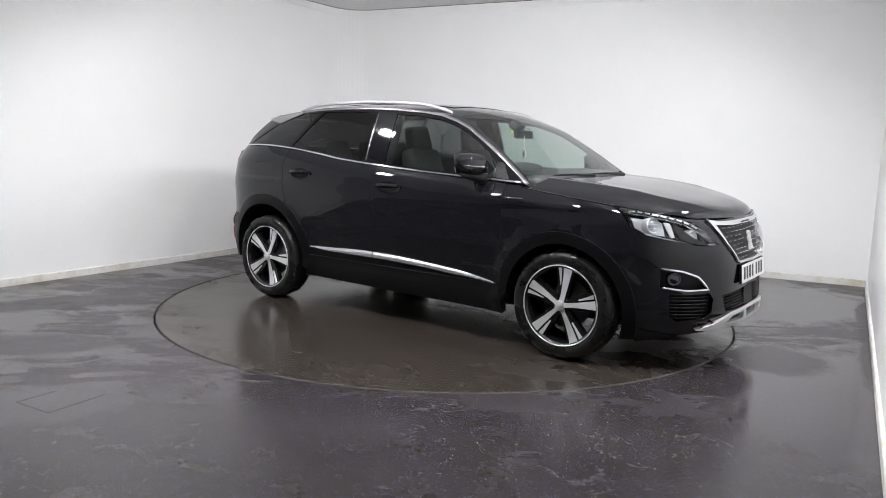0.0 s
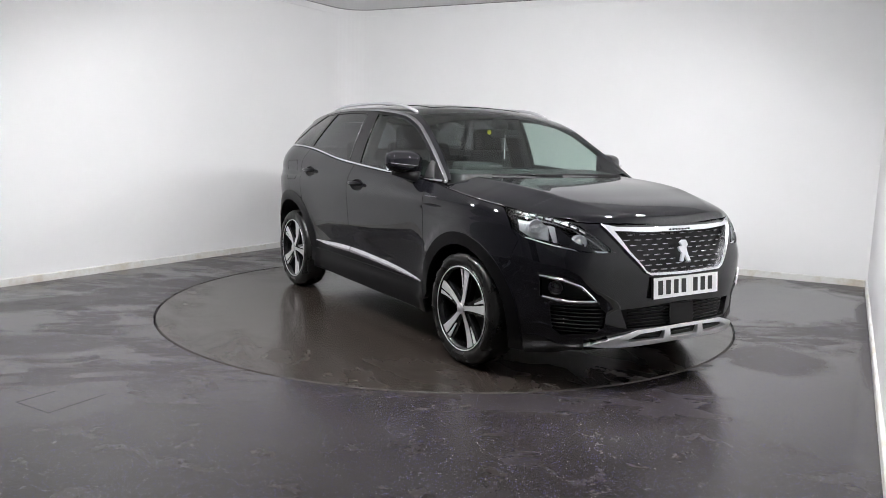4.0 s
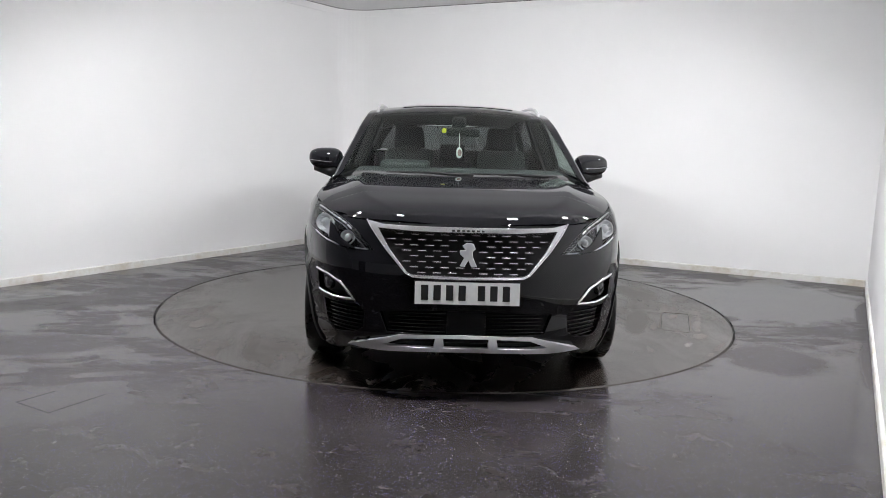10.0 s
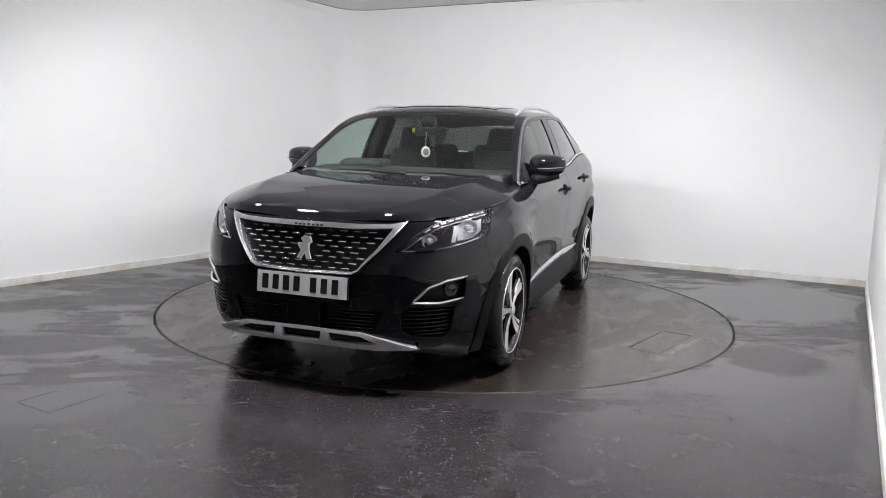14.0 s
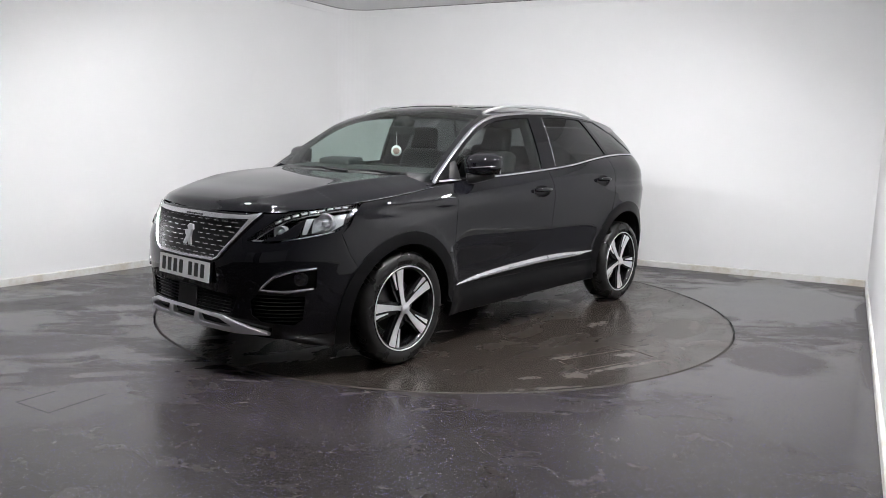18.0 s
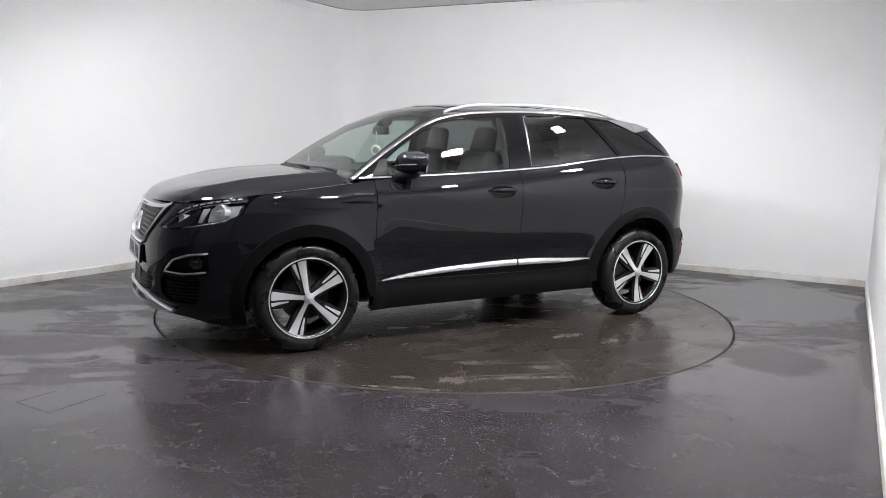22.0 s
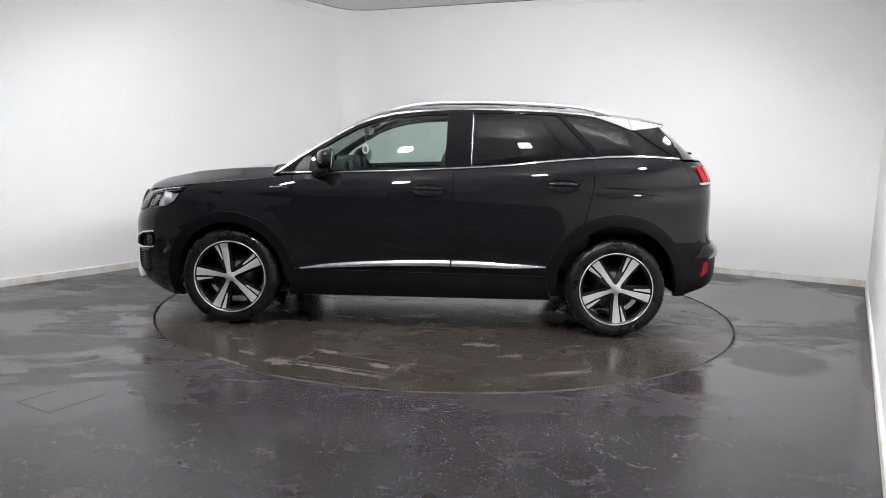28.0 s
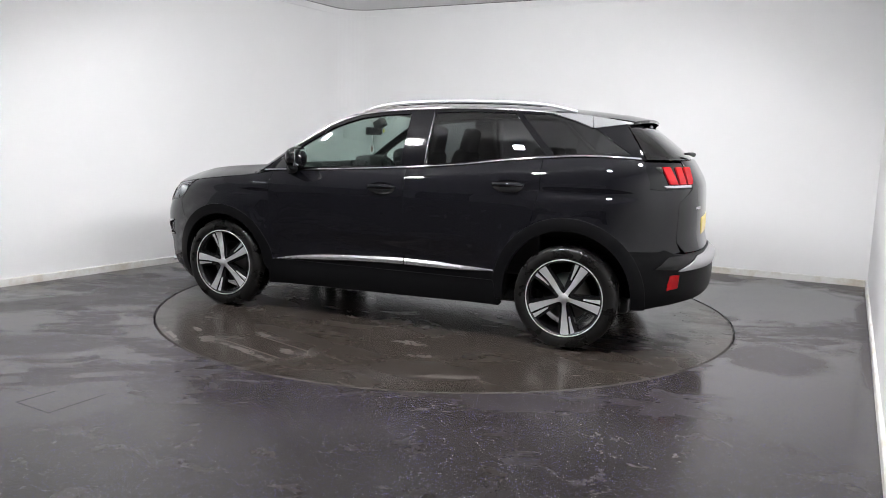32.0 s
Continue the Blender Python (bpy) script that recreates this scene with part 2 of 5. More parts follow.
def refined(poly, step):
    out = []
    for i in range(len(poly)):
        (a, b), (c, d) = poly[i], poly[(i + 1) % len(poly)]
        k = max(1, math.ceil(math.hypot(c - a, d - b) / step))
        out += [(a + (c - a) * q / k, b + (d - b) * q / k) for q in range(k)]
    return out


def normal_of(fn, u, v, e=0.004):
    p = fn(u, v)
    n = (fn(u + e, v) - fn(u - e, v)).cross(fn(u, v + e) - fn(u, v - e))
    if n.length < 1e-12:
        n = Vector((0, 0, 1))
    n.normalize()
    if n.dot(p - Vector((p.x * 0.7, 0, 0.6))) < 0:
        n.negate()
    return n


def flat_cells(poly, step, holes=()):
    """Corners and triangles that fill a polygon with holes, evenly."""
    from mathutils.geometry import delaunay_2d_cdt
    rings = [refined(poly, step)] + [refined(h, step) for h in holes]
    pts, edges = [], []
    for r in rings:
        k = len(pts)
        pts += r
        edges += [(k + i, k + (i + 1) % len(r)) for i in range(len(r))]
    us, vs = [q[0] for q in poly], [q[1] for q in poly]
    rim = list(pts)
    v, row = min(vs) + step * 0.5, 0
    while v < max(vs):
        u = min(us) + step * (0.25 + 0.5 * (row % 2))
        while u < max(us):
            if inside(poly, u, v) and not any(inside(h, u, v) for h in holes):
                if all((u - a) ** 2 + (v - b) ** 2 > (0.5 * step) ** 2 for a, b in rim):
                    pts.append((u, v))
            u += step
        v, row = v + step * 0.87, row + 1
    verts, _, tris, *_ = delaunay_2d_cdt([Vector(q) for q in pts], edges, [], 0, 1e-6)
    keep = []
    for t in tris:
        cu, cv = sum(verts[i].x for i in t) / 3, sum(verts[i].y for i in t) / 3
        if inside(rings[0], cu, cv) and not any(inside(h, cu, cv) for h in rings[1:]):
            keep.append(tuple(t))
    return [(q.x, q.y) for q in verts], keep


def sheet(name, poly, fn, material, parent, step=0.05, lift=0.0, thick=0.012, holes=(), side=1, label=""):
    """A panel: a polygon of fn's plane laid on its surface, lifted off it, with turned-in edges."""
    flat, tris = flat_cells(poly, step, holes)
    used = sorted({i for t in tris for i in t})
    at = {i: k for k, i in enumerate(used)}
    verts, normals = [], []
    for i in used:
        n = normal_of(fn, *flat[i])
        p = fn(*flat[i]) + n * lift
        verts.append(p)
        normals.append(n)
    faces, count = [], {}
    for t in tris:
        a, b, c = (at[i] for i in t)
        if (verts[b] - verts[a]).cross(verts[c] - verts[a]).dot(normals[a]) < 0:
            b, c = c, b
        faces.append((a, b, c))
        for e in ((a, b), (b, c), (c, a)):
            count[e] = 1
    rim = [e for e in count if (e[1], e[0]) not in count] if thick else []
    out = {}
    for a, b in rim:
        o = (verts[b] - verts[a]).normalized().cross(normals[a])
        for q in (a, b):
            out[q] = out.get(q, Vector((0, 0, 0))) + o
    r = 0.0026 if thick > 0.004 else 0.0
    rings = {}
    for q, o in out.items():
        o = o.normalized() if o.length > 1e-9 else Vector((0, 0, 1))
        p, n = verts[q].copy(), normals[q]
        rings[q] = []
        for c, d, depth in ((1, 0, 0), (0.707, 0.707, 0.293), (0, 1, 1), (0, 1, 0)) if r else ((0, 1, 0), (0, 1, 0)):
            last = len(rings[q]) == (3 if r else 1)
            rings[q].append(len(verts))
            verts.append(p + o * (r * d) - n * (thick if last else r * depth))
            normals.append((n * c + o * d).normalized())
    for a, b in rim:
        for k in range(len(rings[a]) - 1):
            faces.append((rings[b][k], rings[a][k], rings[a][k + 1], rings[b][k + 1]))
    if side < 0:
        verts = [Vector((p.x, -p.y, p.z)) for p in verts]
        normals = [Vector((n.x, -n.y, n.z)) for n in normals]
        faces = [tuple(reversed(f)) for f in faces]
    return mesh_part(name, verts, faces, normals, material, parent, label)


def band(name, path, fn, material, parent, width=0.012, height=0.006, side=1, step=0.04, closed=False, label="", taper=False):
    """A trim of rounded section along a path on fn's surface."""
    pts = []
    n = len(path)
    for i in range(n if closed else n - 1):
        (a, b), (c, d) = path[i], path[(i + 1) % n]
        k = max(1, math.ceil(math.hypot(c - a, d - b) / step))
        pts += [(a + (c - a) * q / k, b + (d - b) * q / k) for q in range(k)]
    if not closed:
        pts.append(path[-1])
    ps = [fn(*q) for q in pts]
    ns = [normal_of(fn, *q) for q in pts]
    m = len(ps)
    prof = [(-0.5, -0.6), (-0.5, 0.45), (-0.32, 0.9), (0.0, 1.0), (0.32, 0.9), (0.5, 0.45), (0.5, -0.6)]
    bm = bmesh.new()
    rings = []
    for i in range(m):
        a, b = (ps[(i - 1) % m], ps[(i + 1) % m]) if closed else (ps[max(i - 1, 0)], ps[min(i + 1, m - 1)])
        way = (b - a).normalized()
        across = ns[i].cross(way).normalized()
        w = width * (min(1.0, 0.15 + 3.0 * min(i, m - 1 - i) / m) if taper else 1.0)
        ring = [ps[i] + across * (w * u) + ns[i] * (height * v) for u, v in prof]
        rings.append([bm.verts.new((q.x, side * q.y, q.z)) for q in ring])
    k = len(prof)
    for i in range(m if closed else m - 1):
        r, s = rings[i], rings[(i + 1) % m]
        for j in range(k):
            bm.faces.new((r[j], r[(j + 1) % k], s[(j + 1) % k], s[j]))
    if not closed:
        bm.faces.new(rings[0])
        bm.faces.new(list(reversed(rings[-1])))
    bmesh.ops.recalc_face_normals(bm, faces=bm.faces)
    return part(name, bm, material, parent, label)


def block(name, size, m, material, parent=None, bevel=0.01, label="", segments=2, taper=(1, 1), smooth=True):
    """A bevelled box of that size about the pose m; taper narrows its top."""
    bm = bmesh.new()
    bmesh.ops.create_cube(bm, size=1)
    for v in bm.verts:
        top = v.co.z > 0
        v.co = Vector((v.co.x * size[0] * (taper[0] if top else 1), v.co.y * size[1] * (taper[1] if top else 1), v.co.z * size[2]))
    if bevel:
        bmesh.ops.bevel(bm, geom=bm.edges[:], offset=bevel, segments=segments, affect="EDGES", profile=0.6)
    bmesh.ops.transform(bm, matrix=m, verts=bm.verts)
    return part(name, bm, material, parent, label, smooth)


def rod(bm, points, r, sides=8, close=True):
    """A round tube along points, into bm."""
    rings = []
    for i, p in enumerate(points):
        a, b = points[max(i - 1, 0)], points[min(i + 1, len(points) - 1)]
        q = (Vector(b) - Vector(a)).to_track_quat("Z", "Y")
        rr = r[i] if isinstance(r, (list, tuple)) else r
        rings.append([bm.verts.new(Vector(p) + q @ Vector((rr * math.cos(2 * math.pi * k / sides), rr * math.sin(2 * math.pi * k / sides), 0))) for k in range(sides)])
    for s, t in zip(rings, rings[1:]):
        for k in range(sides):
            bm.faces.new((s[k], s[(k + 1) % sides], t[(k + 1) % sides], t[k]))
    if close:
        bm.faces.new(list(reversed(rings[0])))
        bm.faces.new(rings[-1])
    return bm


def lathe(bm, profile, sides=64, m=None, start=0.0, sweep=2 * math.pi):
    """Turns (radius, depth) pairs about the y axis, into bm."""
    full = sweep > 6.28
    cols = sides if full else sides + 1
    rings = []
    for k in range(cols):
        a = start + sweep * k / sides
        rings.append([bm.verts.new(Vector((r * math.cos(a), d, r * math.sin(a)))) for r, d in profile])
    for k in range(sides):
        r, s = rings[k], rings[(k + 1) % cols]
        for j in range(len(profile) - 1):
            bm.faces.new((r[j], r[j + 1], s[j + 1], s[j]))
    if m is not None:
        bmesh.ops.transform(bm, matrix=m, verts=bm.verts)
    return bm


def prism(bm, outline, depth, m):
    """A flat outline in the x, z plane pulled along y by depth, into bm."""
    a = [bm.verts.new(m @ Vector((x, 0, z))) for x, z in outline]
    b = [bm.verts.new(m @ Vector((x, depth, z))) for x, z in outline]
    bm.faces.new(a)
    bm.faces.new(list(reversed(b)))
    for i in range(len(a)):
        j = (i + 1) % len(a)
        bm.faces.new((a[j], a[i], b[i], b[j]))
    bmesh.ops.recalc_face_normals(bm, faces=bm.faces)
    return bm


def empty(name, parent=None):
    ob = new(name)
    if parent:
        ob.parent = parent
    return ob

# ---------------------------------------------------------------- car surfaces
# Car space: x forward, y to the car's left, z up, origin on the ground midway between the axles.

def curve(*pts):
    """A smooth function through (a, b) pairs, a rising."""
    xs, ys = [q[0] for q in pts], [q[1] for q in pts]
    n = len(xs)
    d = [(ys[i + 1] - ys[i]) / (xs[i + 1] - xs[i]) for i in range(n - 1)]
    m = [d[0]] + [0 if d[i - 1] * d[i] <= 0 else 2 * d[i - 1] * d[i] / (d[i - 1] + d[i]) for i in range(1, n - 1)] + [d[-1]]

    def f(x):
        if x <= xs[0]:
            return ys[0] + m[0] * (x - xs[0])
        if x >= xs[-1]:
            return ys[-1] + m[-1] * (x - xs[-1])
        i = 0
        while x > xs[i + 1]:
            i += 1
        h = xs[i + 1] - xs[i]
        t = (x - xs[i]) / h
        return (ys[i] * (1 + 2 * t) * (1 - t) ** 2 + h * m[i] * t * (1 - t) ** 2
                + ys[i + 1] * t * t * (3 - 2 * t) + h * m[i + 1] * t * t * (t - 1))
    return f


XF, XR = 1.25, -1.35           # where the nose and the tail begin to wrap round
nose_x = curve((0.14, 2.06), (0.20, 2.14), (0.27, 2.195), (0.34, 2.215), (0.45, 2.205), (0.56, 2.208), (0.66, 2.205), (0.75, 2.178), (0.84, 2.148), (0.90, 2.122), (0.94, 2.07), (0.98, 1.97), (1.04, 1.75), (1.10, 1.45))
tail_x = curve((0.20, -2.05), (0.30, -2.14), (0.42, -2.178), (0.58, -2.178), (0.63, -2.135), (0.75, -2.108), (0.95, -2.103), (1.06, -2.094), (1.18, -2.035), (1.26, -1.98), (1.35, -1.90), (1.47, -1.75))
half_w = curve((0.14, 0.822), (0.20, 0.842), (0.28, 0.861), (0.38, 0.874), (0.50, 0.8855), (0.60, 0.8940), (0.68, 0.9005), (0.76, 0.9075), (0.82, 0.9130), (0.88, 0.9185), (0.935, 0.9222), (0.965, 0.9203), (1.0, 0.914), (1.06, 0.904), (1.12, 0.895), (1.20, 0.882), (1.26, 0.870), (1.4, 0.82))
nose_n = curve((0.2, 2.8), (0.5, 3.2), (0.7, 3.25), (0.85, 2.95), (1.0, 2.4), (1.2, 2.2))


def flare(x, z):
    """The swell of the flanks over the wheels."""
    out = 0.0
    for cx, h in ((1.3375, 0.020), (-1.3375, 0.016)):
        r = math.hypot(x - cx, (z - 0.36) * 0.9)
        out += h * math.exp(-((r - 0.36) / 0.16) ** 2)
        k = min(1.0, max(0.0, (math.hypot(x - cx, z - 0.345) - 0.462) / 0.062))
        out += 0.010 * (1 - k * k * (3 - 2 * k))
    return out


def shoulder(x, z):
    """How far the skin turns in just under the belt."""
    line = belt_z(x) if x < 0.95 else edge_z(x) + 0.014
    d = max(0.0, 1 - max(0.0, line - z) / 0.125)
    return 0.047 * d ** 1.7 * min(1.0, max(0.2, (1.9 - x) / 0.5)) * (1.0 + 0.5 * math.exp(-((x - 1.1) / 0.25) ** 2) + 0.55 * math.exp(-((x + 1.3) / 0.45) ** 2))


def grooves(x, z):
    """Hollows pressed into the doors and the rear wings."""
    ease = lambda a: 0.0 if a <= 0 else 1.0 if a >= 1 else a * a * (3 - 2 * a)
    rear = 0.015 * math.exp(-((z - 1.005) / 0.028) ** 2) * ease((-0.95 - x) / 0.35) * ease((x + 1.95) / 0.25)
    door = 0.015 * ease((0.695 - z) / 0.17) * ease((z - 0.30) / 0.08) * ease((0.99 - x) / 0.12) * ease((x + 0.99) / 0.12)
    wing = 0.013 * math.exp(-((z - 0.895) / 0.023) ** 2) * ease((x - 0.8) / 0.3) * ease((1.75 - x) / 0.3)
    return rear + door + wing


def body(s, z):
    """The skin of the lower body. s runs along the flank as x does, goes on round the nose (its middle at XF + 1) and the tail (XR - 1)."""
    side = 1.0
    if s > XF + 1:
        s, side = 2 * (XF + 1) - s, -1.0
    elif s < XR - 1:
        s, side = 2 * (XR - 1) - s, -1.0
    w = half_w(z)
    if s > XF:
        a, n = (s - XF) * math.pi / 2, nose_n(z)
        r = (abs(math.cos(a)) ** n + abs(math.sin(a)) ** n) ** (-1 / n)
        x, y = XF + (nose_x(z) - XF) * r * math.sin(a), w * r * math.cos(a)
    elif s < XR:
        a, n = (XR - s) * math.pi / 2, 3.0
        r = (abs(math.cos(a)) ** n + abs(math.sin(a)) ** n) ** (-1 / n)
        x, y = XR + (tail_x(z) - XR) * r * math.sin(a), w * r * math.cos(a)
    else:
        x, y = s, w
    y *= 1 - 0.010 * (x / 1.3) ** 2
    y += (flare(x, z) - shoulder(x, z) - grooves(x, z)) * max(0.0, y / w) ** 2
    return Vector((x, side * y, z))


belt_z = curve((-1.80, 1.232), (-1.72, 1.236), (-1.49, 1.243), (-1.15, 1.225), (-0.88, 1.198), (-0.54, 1.155), (-0.156, 1.125), (0.228, 1.10), (0.612, 1.081), (0.95, 1.068), (1.05, 1.058))
cant_z = curve((-1.80, 1.425), (-1.72, 1.448), (-1.5, 1.488), (-1.284, 1.515), (-0.929, 1.545), (-0.537, 1.554), (-0.145, 1.543), (0.25, 1.502), (0.48, 1.427), (0.636, 1.337), (0.793, 1.239), (0.951, 1.130), (1.05, 1.060))
cant_y = curve((-1.80, 0.545), (-1.5, 0.590), (-1.28, 0.616), (-0.9, 0.650), (-0.5, 0.660), (-0.15, 0.660), (0.25, 0.660), (0.48, 0.684), (0.64, 0.714), (0.80, 0.750), (0.95, 0.786), (1.05, 0.808))
mid_z = curve((-1.80, 1.475), (-1.72, 1.495), (-1.5, 1.533), (-1.2, 1.566), (-0.8, 1.592), (-0.4, 1.599), (0.0, 1.587), (0.2, 1.566), (0.36, 1.527), (0.7, 1.325), (1.02, 1.108), (1.12, 1.04))
hood_z = curve((1.0, 1.098), (1.2, 1.088), (1.4, 1.074), (1.6, 1.051), (1.8, 1.017), (1.95, 0.983), (2.05, 0.943), (2.10, 0.907), (2.13, 0.88))
edge_z = curve((0.85, 1.052), (1.0, 1.040), (1.145, 1.022), (1.376, 0.996), (1.606, 0.968), (1.80, 0.935), (1.95, 0.915), (2.10, 0.897), (2.2, 0.89))


def s_at_x(x, z, nose=True):
    """The s at which the skin has this x at height z."""
    if XR <= x <= XF:
        return x
    lo, hi = (XF, XF + 1) if x > 0 else (XR, XR - 1)
    for _ in range(40):
        mid = (lo + hi) / 2
        if abs(body(mid, z).x) < abs(x):
            lo = mid
        else:
            hi = mid
    return (lo + hi) / 2


def s_at_y(y, z, nose=True):
    """The s on the nose (or tail) at which the skin has this y at height z."""
    lo, hi = (XF, XF + 1) if nose else (XR, XR - 1)
    for _ in range(40):
        mid = (lo + hi) / 2
        if body(mid, z).y > abs(y):
            lo = mid
        else:
            hi = mid
    s = (lo + hi) / 2
    return s if y >= 0 else 2 * (XF + 1 if nose else XR - 1) - s


def belt_y(x):
    z = belt_z(x)
    return body(s_at_x(x, z), z).y - 0.006


def house(x, z):
    """The flank of the upper body, from the belt to the roof's edge."""
    zb, za = belt_z(x), cant_z(x)
    f = (z - zb) / max(za - zb, 0.02)
    yb, ya = belt_y(x), cant_y(x)
    return Vector((x, yb + (ya - yb) * f + 0.06 * f * (1 - f) * min(1, (za - zb) / 0.3), z))


def roof(x, y):
    """Windscreen, roof and spoiler, seen from above."""
    f = abs(y) / cant_y(x)
    return Vector((x, y, mid_z(x) - (mid_z(x) - cant_z(x)) * f ** 2.4))


def edge_y(x):
    z = edge_z(x)
    return body(s_at_x(x, z), z).y


hood_y = curve(*[(x, edge_y(x)) for x in [0.95 + 0.05 * k for k in range(20)] + [1.93, 1.96, 1.99, 2.02, 2.05, 2.07, 2.09, 2.10, 2.11, 2.118]])
front_x = curve(*[(y, body(s_at_y(y, 0.90), 0.90).x - 0.005) for y in [0.0001] + [0.04 * k for k in range(1, 21)]])


def hood(x, f):
    """The bonnet: f runs from -1 to 1 across it."""
    w, zc, ze = hood_y(x), hood_z(x), edge_z(x)
    a = abs(f)
    d = a - (0.74 - 0.05 * (x - 1.05))
    crease = 0.021 * math.exp(-(math.sqrt(d * d + 0.00045) - 0.021) / (0.115 if d < 0 else 0.10)) * min(1, max(0, (2.05 - x) / 0.4)) * max(0.0, 1 - a ** 24)
    return Vector((x, w * f, zc - (zc - ze) * a ** 4.2 + crease))


def hood_plan(x, y):
    """The same bonnet by its place in the plan."""
    f = y / max(hood_y(min(x, 2.118)), 0.05)
    lip = 0.0
    if x > 1.75 and abs(y) < 0.75:
        d = max(0.0, front_x(abs(y)) - x)
        lip = 0.013 * (1 - (1 - min(d, 0.036) / 0.036) ** 2) * max(0.0, 1 - max(0.0, d - 0.036) / 0.3) ** 2 * min(1.0, (0.75 - abs(y)) / 0.2)
    return Vector((x, y, hood(x, max(-1.0, min(1.0, f))).z + lip))

# ---------------------------------------------------------------- the studio

def meet(p, a, q, b):
    """Where two lines of the plan meet, each a point and a heading in degrees."""
    u, v = (math.cos(radians(a)), math.sin(radians(a))), (math.cos(radians(b)), math.sin(radians(b)))
    det = u[0] * -v[1] + v[0] * u[1]
    k = ((q[0] - p[0]) * -v[1] + v[0] * (q[1] - p[1])) / det
    return (p[0] + k * u[0], p[1] + k * u[1])


LEFT, BACK, RIGHT, REAR = ((-3.727, 0.105), 57.62), ((1.593, 2.516), -25.88), ((4.1605, 1.2022), 61.36), ((-4.0, -8.3), -28.0)
C_LB, C_BR, C_RR, C_RL = meet(*LEFT, *BACK), meet(*BACK, *RIGHT), meet(*RIGHT, *REAR), meet(*REAR, *LEFT)


def rounded(a, corner, b, r, n=10):
    """A corner of the plan rounded by r: the points of its arc."""
    c = Vector(corner)
    u, v = (Vector(a) - c).normalized(), (Vector(b) - c).normalized()
    half = u.angle(v) / 2
    d = r / math.tan(half)
    mid = c + (u + v).normalized() * (r / math.sin(half))
    p, q = c + u * d - mid, c + v * d - mid
    turn = p.angle_signed(q)
    return [tuple(mid + Matrix.Rotation(-turn * k / n, 2) @ p) for k in range(n + 1)]


BEND = rounded(C_RL, C_LB, C_BR, 0.38)
PLAN = [C_RL] + BEND + [C_BR, C_RR]


def offset(path, d):
    """The open path moved by d to its left."""
    out = []
    for i, p in enumerate(path):
        p = Vector(p)
        us = []
        if i:
            us.append((p - Vector(path[i - 1])).normalized())
        if i < len(path) - 1:
            us.append((Vector(path[i + 1]) - p).normalized())
        ns = [Vector((-u.y, u.x)) for u in us]
        n = sum(ns, Vector((0, 0))).normalized()
        out.append(tuple(p + n * (d / n.dot(ns[0]))))
    return out


def wall_run(name, path, z0, z1, depth, material, label, category="wall", face=0.0, bevel=0.0):
    """A wall or trim along a path of the plan, its face on the path (or face metres into the room), depth metres outward."""
    inner, outer = offset(path, -face), offset(path, depth)
    bm = bmesh.new()
    rows = [[bm.verts.new((*q, z)) for q in ring] for ring, z in ((inner, z0), (inner, z1 - bevel), (offset(path, -face + bevel) if bevel else inner, z1), (outer, z1), (outer, z0))]
    for i in range(len(path) - 1):
        for j in range(5):
            a, b = rows[j], rows[(j + 1) % 5]
            if j == 1 and not bevel:
                continue
            bm.faces.new((a[i], a[i + 1], b[i + 1], b[i]))
    for i in (0, len(path) - 1):
        bm.faces.new([r[i] for r in rows])
    bmesh.ops.remove_doubles(bm, verts=bm.verts, dist=1e-5)
    bmesh.ops.recalc_face_normals(bm, faces=bm.faces)
    ob = part(name, bm, material, None, "", smooth=False)
    return tagged(ob, label, category, kind="structure")


